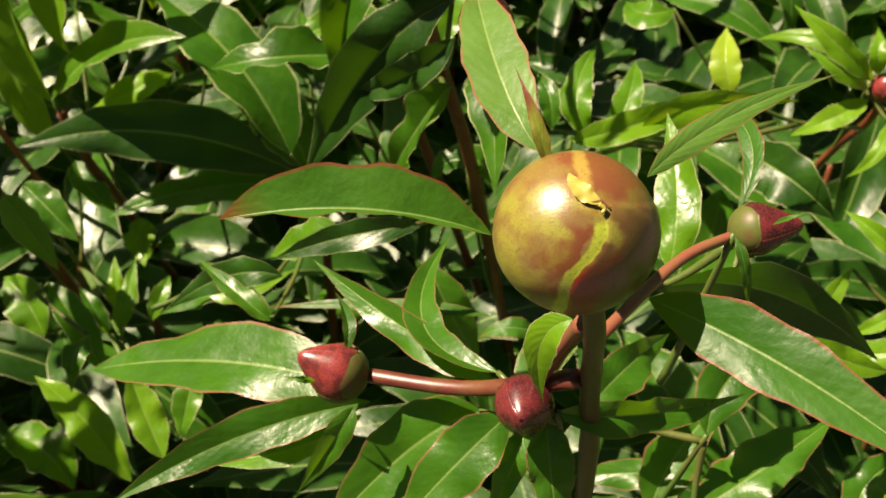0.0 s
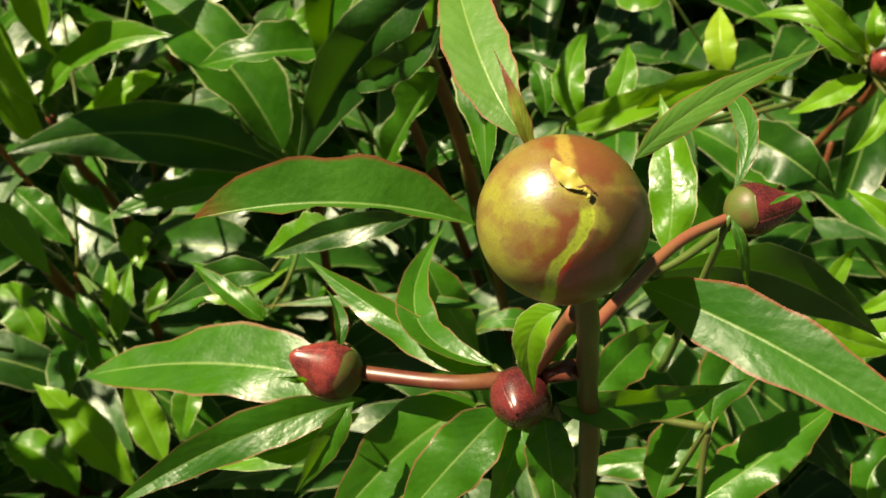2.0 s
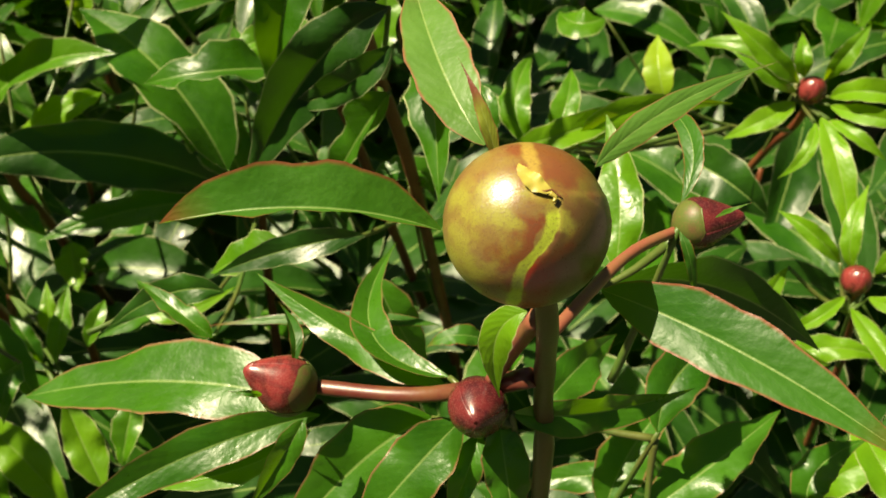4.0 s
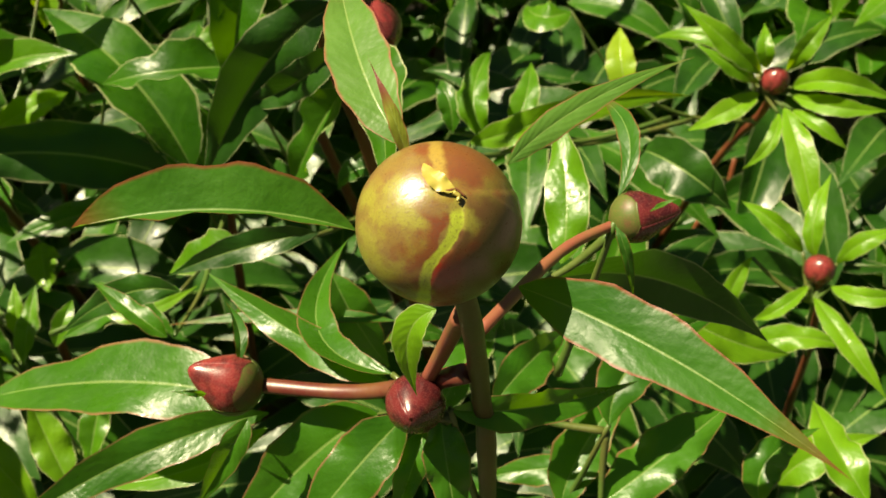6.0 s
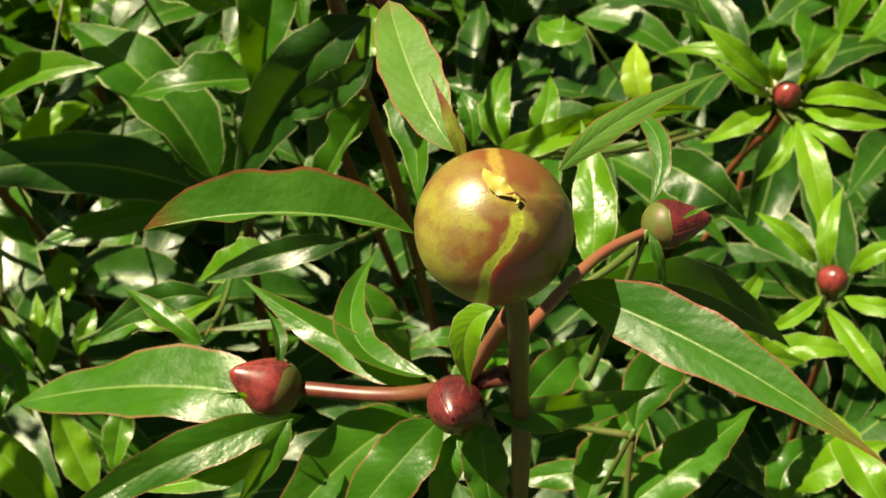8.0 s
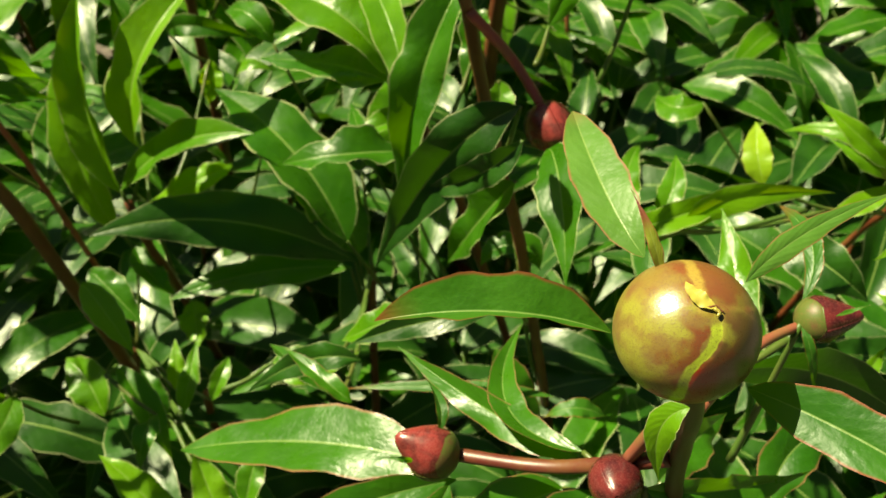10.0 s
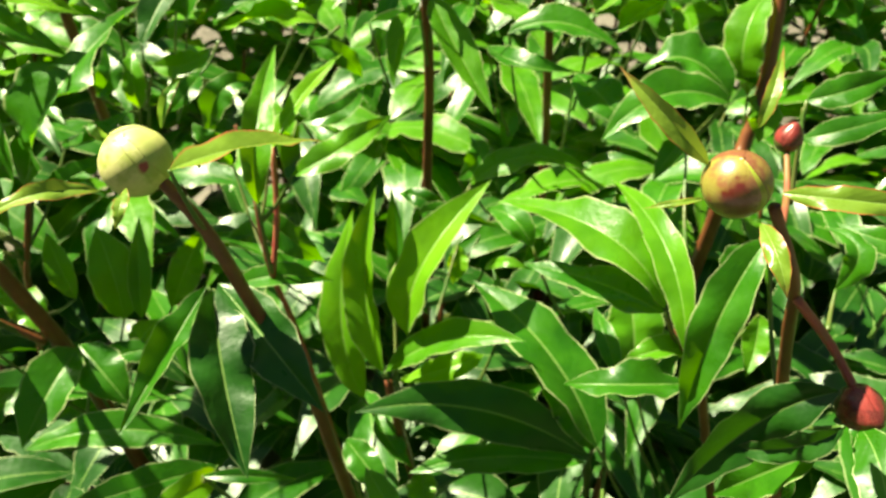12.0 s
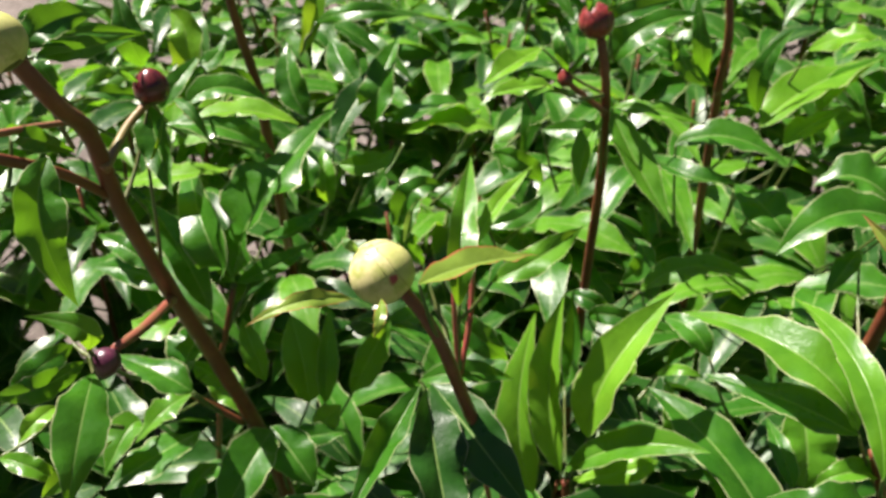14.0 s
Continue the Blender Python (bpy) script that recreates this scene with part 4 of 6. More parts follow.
petiole(s, (-0.1835, 0.2404, 0.467), (-0.1856, 0.2318, 0.4704))
leaf(s, (-0.0966, 0.2097, 0.5118), (-0.0812, 0.2013, 0.514), (-0.0599, 0.2145, 0.5128), 0.0094, (0.02, -0.35, 0.94), 19, 0.42, SUNNY)
petiole(s, (-0.0966, 0.2097, 0.5118), (-0.1205, 0.2057, 0.4967))
leaf(s, (-0.2292, 0.2195, 0.4718), (-0.2405, 0.2046, 0.4799), (-0.2582, 0.1967, 0.4728), 0.0148, (0.44, -0.52, 0.73), 16, 0.42, GREEN)
petiole(s, (-0.2292, 0.2195, 0.4718), (-0.2124, 0.2327, 0.4266))
leaf(s, (-0.2564, 0.2228, 0.4751), (-0.2578, 0.2079, 0.4787), (-0.2761, 0.2039, 0.4747), 0.0124, (0.28, -0.32, 0.91), 16, 0.42, LIGHT)
petiole(s, (-0.2564, 0.2228, 0.4751), (-0.2292, 0.2195, 0.4678))
leaf(s, (-0.2209, 0.2155, 0.4781), (-0.2225, 0.1949, 0.4775), (-0.237, 0.1814, 0.4657), 0.0157, (0.32, -0.45, 0.83), 14, 0.42, LIGHT)
petiole(s, (-0.2209, 0.2155, 0.4781), (-0.2292, 0.2195, 0.4678))
leaf(s, (-0.1587, 0.2128, 0.4658), (-0.1608, 0.199, 0.4686), (-0.1641, 0.1898, 0.454), 0.0115, (-0.08, -0.44, 0.89), 12, 0.42, GREEN)
petiole(s, (-0.1587, 0.2128, 0.4658), (-0.1856, 0.2318, 0.4704))
leaf(s, (-0.262, 0.2449, 0.5132), (-0.2909, 0.2174, 0.5275), (-0.3235, 0.1978, 0.5295), 0.0185, (0.45, -0.29, 0.85), 14, 0.42, GREEN)
petiole(s, (-0.262, 0.2449, 0.5132), (-0.2626, 0.2298, 0.5215))
leaf(s, (-0.2603, 0.2431, 0.5113), (-0.2704, 0.2166, 0.5231), (-0.2882, 0.1933, 0.52), 0.0166, (0.64, -0.23, 0.73), 13, 0.42, SUNNY)
petiole(s, (-0.2603, 0.2431, 0.5113), (-0.2626, 0.2298, 0.5215))

# peony shoot with pale bud on an arching brown stem
s = shoot((-0.171, 0.284, 0), "peony shoot with pale bud on an arching brown stem", "nodding")
stem(s, 0.006, (-0.2761, 0.2764, 0.6735), (-0.2644, 0.2724, 0.6647), (-0.2512, 0.2702, 0.6435), (-0.2381, 0.2717, 0.5999), (-0.224, 0.2765, 0.5556), (-0.2132, 0.2781, 0.4933), (-0.1836, 0.2825, 0.2467), (-0.171, 0.2845, 0))
leaf(s, (-0.2653, 0.2836, 0.6), (-0.2751, 0.2521, 0.588), (-0.2843, 0.2118, 0.577), 0.0201, (-0.06, -0.57, 0.82), 43, 0.44, GREEN)
petiole(s, (-0.2653, 0.2836, 0.6), (-0.224, 0.2765, 0.5556))
leaf(s, (-0.262, 0.2823, 0.6), (-0.247, 0.2445, 0.585), (-0.2287, 0.2097, 0.56), 0.0325, (0.49, -0.35, 0.80), 31, 0.44, SHADE_GREEN)
petiole(s, (-0.262, 0.2823, 0.6), (-0.224, 0.2765, 0.5556))
leaf(s, (-0.2604, 0.2865, 0.6), (-0.2325, 0.2636, 0.59), (-0.2004, 0.238, 0.575), 0.0305, (0.08, -0.59, 0.81), 25, 0.44, SHADE_GREEN)
petiole(s, (-0.2604, 0.2865, 0.6), (-0.224, 0.2765, 0.5556))
leaf(s, (-0.2586, 0.2636, 0.683), (-0.2387, 0.2934, 0.675), (-0.2161, 0.3336, 0.653), 0.0191, (-0.05, -0.09, 0.99), 29, 0.44, BLUSH)
petiole(s, (-0.2586, 0.2636, 0.683), (-0.2512, 0.2702, 0.6435))
leaf(s, (-0.2878, 0.2585, 0.6736), (-0.3051, 0.2435, 0.6813), (-0.326, 0.2324, 0.6734), 0.0091, (0.25, -0.38, 0.89), 28, 0.42, BLUSH)
leaf(s, (-0.2722, 0.2529, 0.6811), (-0.269, 0.2397, 0.682), (-0.2714, 0.2364, 0.6737), 0.0056, (0.08, -0.4, 0.91), 15, 0.42, BLUSH)
leaf(s, (-0.2727, 0.2914, 0.6826), (-0.2699, 0.2973, 0.6946), (-0.2699, 0.3129, 0.6935), 0.0054, (0.3, -0.46, 0.83), 29, 0.42, PALE)
leaf(s, (-0.2904, 0.2831, 0.6795), (-0.2947, 0.2781, 0.6888), (-0.2982, 0.2857, 0.6866), 0.0047, (0.35, -0.68, 0.64), 21, 0.42, PALE)

# peony shoot with pink leaf stalks and upright leaves
s = shoot((-0.204, 0.354, 0), "peony shoot with pink leaf stalks and upright leaves", "petiole_pair")
stem(s, 0.003, (-0.2657, 0.3616, 0.6047), (-0.2637, 0.3548, 0.581), (-0.2593, 0.3498, 0.5458), (-0.2466, 0.3508, 0.4766), (-0.2166, 0.353, 0.2383), (-0.2037, 0.354, 0), material=STALK_PINK)
leaf(s, (-0.2844, 0.3489, 0.535), (-0.2552, 0.3514, 0.545), (-0.229, 0.3657, 0.531), 0.0177, (0.31, -0.31, 0.90), 31, 0.44, GREEN)
petiole(s, (-0.2844, 0.3489, 0.535), (-0.2466, 0.3508, 0.4766))
leaf(s, (-0.2599, 0.3474, 0.6), (-0.264, 0.3737, 0.63), (-0.2738, 0.448, 0.637), 0.0212, (0.28, -0.47, 0.84), 39, 0.44, LIGHT)
petiole(s, (-0.2599, 0.3474, 0.6), (-0.2593, 0.3498, 0.5458))
leaf(s, (-0.2611, 0.3803, 0.61), (-0.2512, 0.4116, 0.625), (-0.2343, 0.447, 0.635), 0.0133, (-0.10, -0.30, 0.95), 32, 0.44, SUNNY)
petiole(s, (-0.2611, 0.3803, 0.61), (-0.2637, 0.3548, 0.58))
leaf(s, (-0.2436, 0.3603, 0.61), (-0.2197, 0.3747, 0.62), (-0.1988, 0.4088, 0.621), 0.0197, (0.35, -0.26, 0.90), 29, 0.44, LIGHT)
petiole(s, (-0.2436, 0.3603, 0.61), (-0.2637, 0.3548, 0.58))
leaf(s, (-0.2951, 0.4052, 0.58), (-0.3033, 0.3969, 0.6), (-0.3124, 0.4014, 0.61), 0.0161, (0.39, -0.45, 0.80), 27, 0.44, GREEN)
petiole(s, (-0.2951, 0.4052, 0.58), (-0.2593, 0.3498, 0.5458))
leaf(s, (-0.2767, 0.374, 0.5754), (-0.2499, 0.3618, 0.5642), (-0.2333, 0.3671, 0.5441), 0.0209, (0.12, -0.92, 0.37), 28, 0.42, GREEN)
petiole(s, (-0.2767, 0.374, 0.5754), (-0.252, 0.3504, 0.5057))

# peony shoot with a row of upright folded leaves
s = shoot((-0.165, 0.369, 0), "peony shoot with a row of upright folded leaves", "row")
stem(s, 0.005, (-0.1906, 0.3249, 0.4958), (-0.1862, 0.3224, 0.4622), (-0.1816, 0.3323, 0.4079), (-0.1697, 0.3578, 0.204), (-0.1646, 0.3687, 0))
leaf(s, (-0.21, 0.339, 0.46), (-0.2244, 0.358, 0.51), (-0.221, 0.3953, 0.565), 0.0304, (-0.30, -0.34, 0.89), 27, 0.44, SUNNY)
petiole(s, (-0.21, 0.339, 0.46), (-0.1816, 0.3323, 0.4079))
leaf(s, (-0.1939, 0.3275, 0.5), (-0.2065, 0.3511, 0.545), (-0.2045, 0.3839, 0.59), 0.0281, (-0.30, -0.34, 0.89), 41, 0.44, SUNNY)
petiole(s, (-0.1939, 0.3275, 0.5), (-0.1862, 0.3224, 0.4622))
leaf(s, (-0.1806, 0.3389, 0.52), (-0.1732, 0.3509, 0.565), (-0.1414, 0.3967, 0.591), 0.0335, (-0.30, -0.34, 0.89), 29, 0.44, SUNNY)
petiole(s, (-0.1806, 0.3389, 0.52), (-0.1906, 0.3249, 0.49))
leaf(s, (-0.2, 0.397, 0.5), (-0.1969, 0.398, 0.53), (-0.2016, 0.4102, 0.57), 0.0179, (-0.31, -0.37, 0.88), 27, 0.44, GREEN)
petiole(s, (-0.2, 0.397, 0.5), (-0.1862, 0.3224, 0.4622))
leaf(s, (-0.1912, 0.3239, 0.505), (-0.1558, 0.3252, 0.535), (-0.1146, 0.3184, 0.547), 0.0228, (0.01, -0.29, 0.96), 25, 0.44, LIGHT)
petiole(s, (-0.1912, 0.3239, 0.505), (-0.1862, 0.3224, 0.4622))
leaf(s, (-0.1873, 0.3385, 0.48), (-0.1541, 0.337, 0.5), (-0.1382, 0.3487, 0.5), 0.0171, (-0.05, -0.41, 0.91), 21, 0.44, SUNNY)
petiole(s, (-0.1873, 0.3385, 0.48), (-0.1816, 0.3323, 0.4079))
leaf(s, (-0.1635, 0.4312, 0.51), (-0.1627, 0.4227, 0.5), (-0.1649, 0.4146, 0.49), 0.0142, (0.20, -0.40, 0.89), 19, 0.44, SUNNY)
petiole(s, (-0.1635, 0.4312, 0.51), (-0.1823, 0.3413, 0.4705))
leaf(s, (-0.1309, 0.3853, 0.4774), (-0.1304, 0.3903, 0.4987), (-0.1394, 0.4162, 0.5067), 0.0124, (-0.16, -0.7, 0.7), 14, 0.42, LIGHT)
petiole(s, (-0.1309, 0.3853, 0.4774), (-0.1473, 0.3683, 0.4334))
leaf(s, (-0.1437, 0.404, 0.5152), (-0.1319, 0.3934, 0.533), (-0.1144, 0.3928, 0.5291), 0.0077, (-0.51, -0.38, 0.77), 13, 0.42, LIGHT)
petiole(s, (-0.1437, 0.404, 0.5152), (-0.1528, 0.3909, 0.5044))

# peony shoot with long arching glossy leaves
s = shoot((0.068, 0.318, 0), "peony shoot with long arching glossy leaves", "arch")
stem(s, 0.005, (-0.041, 0.3144, 0.5721), (-0.0273, 0.3166, 0.5373), (-0.0149, 0.3167, 0.5016), (0.0431, 0.3173, 0.2508), (0.0679, 0.3176, 0))
leaf(s, (-0.0476, 0.3245, 0.575), (-0.0796, 0.3471, 0.6), (-0.1358, 0.3989, 0.575), 0.0327, (-0.20, -0.02, 0.98), 25, 0.44, LIGHT)
petiole(s, (-0.0476, 0.3245, 0.575), (-0.0273, 0.3166, 0.5373))
leaf(s, (-0.0381, 0.2989, 0.57), (-0.0504, 0.342, 0.6), (-0.0753, 0.4145, 0.585), 0.0199, (-0.30, -0.34, 0.89), 31, 0.44, LIGHT)
petiole(s, (-0.0381, 0.2989, 0.57), (-0.0273, 0.3166, 0.5373))
leaf(s, (-0.049, 0.3177, 0.578), (-0.0788, 0.3486, 0.565), (-0.1203, 0.3753, 0.55), 0.0249, (-0.26, -0.17, 0.95), 29, 0.44, GREEN)
petiole(s, (-0.049, 0.3177, 0.578), (-0.0273, 0.3166, 0.5373))
leaf(s, (-0.0719, 0.2913, 0.5), (-0.1016, 0.3322, 0.525), (-0.1492, 0.3832, 0.525), 0.0453, (0.25, 0.00, 0.97), 19, 0.44, GREEN)
petiole(s, (-0.0719, 0.2913, 0.5), (-0.0302, 0.3008, 0.4096))
leaf(s, (-0.0491, 0.3619, 0.48), (-0.0504, 0.3808, 0.5), (-0.0557, 0.4141, 0.51), 0.0410, (0.25, -0.21, 0.95), 21, 0.44, LIGHT)
petiole(s, (-0.0491, 0.3619, 0.48), (-0.0124, 0.3441, 0.3887))
leaf(s, (-0.0606, 0.3438, 0.5), (-0.0683, 0.3597, 0.51), (-0.0758, 0.3881, 0.51), 0.0139, (-0.30, -0.01, 0.95), 27, 0.44, GREEN)
petiole(s, (-0.0606, 0.3438, 0.5), (-0.0223, 0.334, 0.4081))
leaf(s, (-0.0293, 0.3208, 0.55), (-0.0512, 0.3084, 0.56), (-0.0663, 0.3034, 0.55), 0.0150, (0.17, -0.15, 0.97), 29, 0.44, LIGHT)
petiole(s, (-0.0293, 0.3208, 0.55), (-0.0149, 0.3167, 0.5016))
leaf(s, (-0.0367, 0.2896, 0.56), (-0.0653, 0.2766, 0.57), (-0.0953, 0.2815, 0.56), 0.0239, (-0.36, -0.15, 0.92), 29, 0.44, GREEN)
petiole(s, (-0.0367, 0.2896, 0.56), (-0.0273, 0.3166, 0.53))
leaf(s, (-0.0014, 0.372, 0.58), (-0.0072, 0.3636, 0.57), (-0.012, 0.3437, 0.55), 0.0181, (-0.36, -0.09, 0.93), 31, 0.44, GREEN)
petiole(s, (-0.0014, 0.372, 0.58), (-0.0273, 0.3166, 0.5373))
leaf(s, (0.0038, 0.3417, 0.56), (0.0034, 0.3307, 0.55), (-0.0018, 0.3152, 0.54), 0.0174, (-0.01, -0.00, 1.00), 27, 0.44, LIGHT)
petiole(s, (0.0038, 0.3417, 0.56), (-0.0273, 0.3166, 0.53))
leaf(s, (-0.0238, 0.4924, 0.57), (-0.034, 0.4743, 0.565), (-0.0439, 0.4635, 0.55), 0.0162, (-0.30, -0.34, 0.89), 21, 0.44, GREEN)
petiole(s, (-0.0238, 0.4924, 0.57), (-0.0258, 0.3941, 0.54))
leaf(s, (-0.1155, 0.395, 0.5459), (-0.129, 0.4055, 0.5579), (-0.1468, 0.4256, 0.5463), 0.0174, (-0.29, -0.31, 0.91), 17, 0.42, GREEN)
petiole(s, (-0.1155, 0.395, 0.5459), (-0.0935, 0.3809, 0.5033))

# thick brown peony stem with large bud and side buds
s = shoot((-0.338, 0.332, 0), "thick brown peony stem with large bud and side buds", "fat_stem")
stem(s, 0.0085, (-0.4241, 0.2634, 0.7722), (-0.418, 0.2743, 0.7445), (-0.4154, 0.2854, 0.7248), (-0.417, 0.2945, 0.6784), (-0.4112, 0.3078, 0.6185), (-0.3987, 0.3174, 0.5569), (-0.385, 0.323, 0.4975), (-0.3714, 0.3256, 0.4148), (-0.3479, 0.33, 0.2074), (-0.3379, 0.3319, 0))
leaf(s, (-0.4159, 0.3353, 0.715), (-0.4087, 0.324, 0.7), (-0.3919, 0.3017, 0.685), 0.0203, (0.07, -0.70, 0.71), 33, 0.44, GREEN)
petiole(s, (-0.4159, 0.3353, 0.715), (-0.417, 0.2945, 0.6784))
leaf(s, (-0.4119, 0.3025, 0.51), (-0.4256, 0.2742, 0.515), (-0.4455, 0.2493, 0.51), 0.0318, (-0.30, -0.34, 0.89), 19, 0.44, GREEN)
petiole(s, (-0.4119, 0.3025, 0.51), (-0.3737, 0.3243, 0.4202))
leaf(s, (-0.371, 0.3167, 0.505), (-0.3762, 0.2873, 0.5), (-0.3825, 0.2586, 0.485), 0.0339, (0.17, -0.12, 0.98), 25, 0.44, GREEN)
petiole(s, (-0.371, 0.3167, 0.505), (-0.3714, 0.3256, 0.4148))
leaf(s, (-0.3746, 0.3228, 0.5), (-0.355, 0.3082, 0.495), (-0.3387, 0.2987, 0.48), 0.0299, (-0.18, -0.17, 0.97), 23, 0.44, GREEN)
petiole(s, (-0.3746, 0.3228, 0.5), (-0.3714, 0.3256, 0.4148))
leaf(s, (-0.3668, 0.2458, 0.505), (-0.3183, 0.2578, 0.515), (-0.2683, 0.2653, 0.5), 0.0211, (-0.30, -0.34, 0.89), 23, 0.44, GREEN)
petiole(s, (-0.3668, 0.2458, 0.505), (-0.3706, 0.312, 0.4302))
leaf(s, (-0.4112, 0.304, 0.5425), (-0.4335, 0.3074, 0.55), (-0.4718, 0.3205, 0.545), 0.0265, (0.43, -0.01, 0.90), 25, 0.44, GREEN)
petiole(s, (-0.4112, 0.304, 0.5425), (-0.385, 0.323, 0.4975))
leaf(s, (-0.4111, 0.3017, 0.5425), (-0.4182, 0.2842, 0.545), (-0.4293, 0.2661, 0.535), 0.0190, (-0.05, -0.16, 0.99), 27, 0.44, LIGHT)
petiole(s, (-0.4111, 0.3017, 0.5425), (-0.385, 0.323, 0.4975))
leaf(s, (-0.4111, 0.3161, 0.6921), (-0.4032, 0.3173, 0.7052), (-0.4065, 0.3343, 0.7161), 0.0022, (0.38, -0.77, 0.52), 22, 0.42, LIGHT)
petiole(s, (-0.4111, 0.3161, 0.6921), (-0.4122, 0.3057, 0.6279))
leaf(s, (-0.4331, 0.3651, 0.7197), (-0.4353, 0.3606, 0.7397), (-0.4451, 0.3753, 0.7587), 0.0164, (0.55, -0.75, 0.37), 20, 0.42, GREEN)
petiole(s, (-0.4331, 0.3651, 0.7197), (-0.4267, 0.3484, 0.673))
leaf(s, (-0.4122, 0.3262, 0.7318), (-0.4115, 0.3137, 0.7422), (-0.4195, 0.3153, 0.7458), 0.0034, (0.91, -0.35, 0.21), 26, 0.42, BRACT)
leaf(s, (-0.4008, 0.3338, 0.7201), (-0.3857, 0.324, 0.7191), (-0.3782, 0.3231, 0.7018), 0.0060, (0.39, -0.5, 0.77), 15, 0.42, BRACT)
leaf(s, (-0.4047, 0.341, 0.733), (-0.3974, 0.3343, 0.7368), (-0.3999, 0.3427, 0.7356), 0.0047, (-0.14, -0.68, 0.72), 20, 0.42, BRACT)
leaf(s, (-0.451, 0.3022, 0.755), (-0.4421, 0.315, 0.7638), (-0.4326, 0.3455, 0.7593), 0.0169, (0.66, -0.35, 0.67), 19, 0.42, GREEN)
petiole(s, (-0.451, 0.3022, 0.755), (-0.438, 0.2998, 0.7067))
leaf(s, (-0.4492, 0.3041, 0.7556), (-0.4391, 0.3204, 0.7564), (-0.4221, 0.3576, 0.7421), 0.0165, (0.67, -0.15, 0.73), 30, 0.42, GREEN)
leaf(s, (-0.4473, 0.3037, 0.7519), (-0.4343, 0.3147, 0.7509), (-0.4182, 0.3491, 0.746), 0.0130, (0.66, -0.34, 0.67), 26, 0.42, GREEN)
petiole(s, (-0.4473, 0.3037, 0.7519), (-0.451, 0.3022, 0.751))
leaf(s, (-0.436, 0.2465, 0.7166), (-0.4232, 0.2466, 0.7183), (-0.4249, 0.2558, 0.7151), 0.0081, (0.58, -0.6, 0.55), 21, 0.42, GREEN)
petiole(s, (-0.436, 0.2465, 0.7166), (-0.4277, 0.2673, 0.6719))
leaf(s, (-0.4116, 0.251, 0.7343), (-0.4066, 0.2289, 0.7156), (-0.3946, 0.221, 0.6808), 0.0229, (0.71, -0.49, 0.5), 30, 0.42, GREEN)
petiole(s, (-0.4116, 0.251, 0.7343), (-0.436, 0.2465, 0.7126))
leaf(s, (-0.4352, 0.2612, 0.736), (-0.4243, 0.2638, 0.7331), (-0.4197, 0.2784, 0.7195), 0.0115, (0.82, -0.24, 0.52), 17, 0.42, GREEN)
petiole(s, (-0.4352, 0.2612, 0.736), (-0.436, 0.2465, 0.7126))
leaf(s, (-0.4045, 0.2283, 0.6477), (-0.4046, 0.2282, 0.6614), (-0.4288, 0.2248, 0.6664), 0.0129, (0.55, -0.58, 0.61), 16, 0.42, LIGHT)
petiole(s, (-0.4045, 0.2283, 0.6477), (-0.403, 0.2537, 0.6046))
leaf(s, (-0.4005, 0.2224, 0.6393), (-0.3878, 0.1896, 0.6384), (-0.3805, 0.1617, 0.6241), 0.0243, (0.61, 0, 0.79), 14, 0.42, GREEN)
petiole(s, (-0.4005, 0.2224, 0.6393), (-0.4045, 0.2283, 0.6437))
leaf(s, (-0.4097, 0.23, 0.6379), (-0.4198, 0.2069, 0.6406), (-0.4387, 0.2008, 0.639), 0.0140, (0.67, -0.65, 0.35), 15, 0.42, GREEN)
petiole(s, (-0.4097, 0.23, 0.6379), (-0.4045, 0.2283, 0.6437))
leaf(s, (-0.4152, 0.2328, 0.6449), (-0.4214, 0.2118, 0.6459), (-0.4341, 0.1997, 0.6341), 0.0132, (0.5, -0.52, 0.69), 13, 0.42, GREEN)
petiole(s, (-0.4152, 0.2328, 0.6449), (-0.4045, 0.2283, 0.6437))
leaf(s, (-0.4262, 0.2211, 0.6134), (-0.4274, 0.2066, 0.6172), (-0.4359, 0.2007, 0.6063), 0.0108, (0.21, -0.41, 0.89), 28, 0.42, SUNNY)
petiole(s, (-0.4262, 0.2211, 0.6134), (-0.417, 0.2474, 0.5719))
leaf(s, (-0.3999, 0.3037, 0.4832), (-0.4032, 0.2763, 0.4974), (-0.4024, 0.2541, 0.4838), 0.0205, (-0.23, 0.02, 0.97), 16, 0.42, GREEN)
petiole(s, (-0.3999, 0.3037, 0.4832), (-0.3924, 0.3129, 0.5028))
leaf(s, (-0.4403, 0.1938, 0.6053), (-0.4226, 0.1926, 0.6036), (-0.4136, 0.1978, 0.5875), 0.0115, (0.56, -0.21, 0.8), 27, 0.42, LIGHT)
petiole(s, (-0.4403, 0.1938, 0.6053), (-0.4262, 0.2211, 0.6094))
leaf(s, (-0.4108, 0.1804, 0.6022), (-0.4038, 0.1953, 0.6053), (-0.4016, 0.2213, 0.5953), 0.0104, (0.69, -0.03, 0.72), 17, 0.42, LIGHT)
petiole(s, (-0.4108, 0.1804, 0.6022), (-0.4054, 0.2083, 0.561))

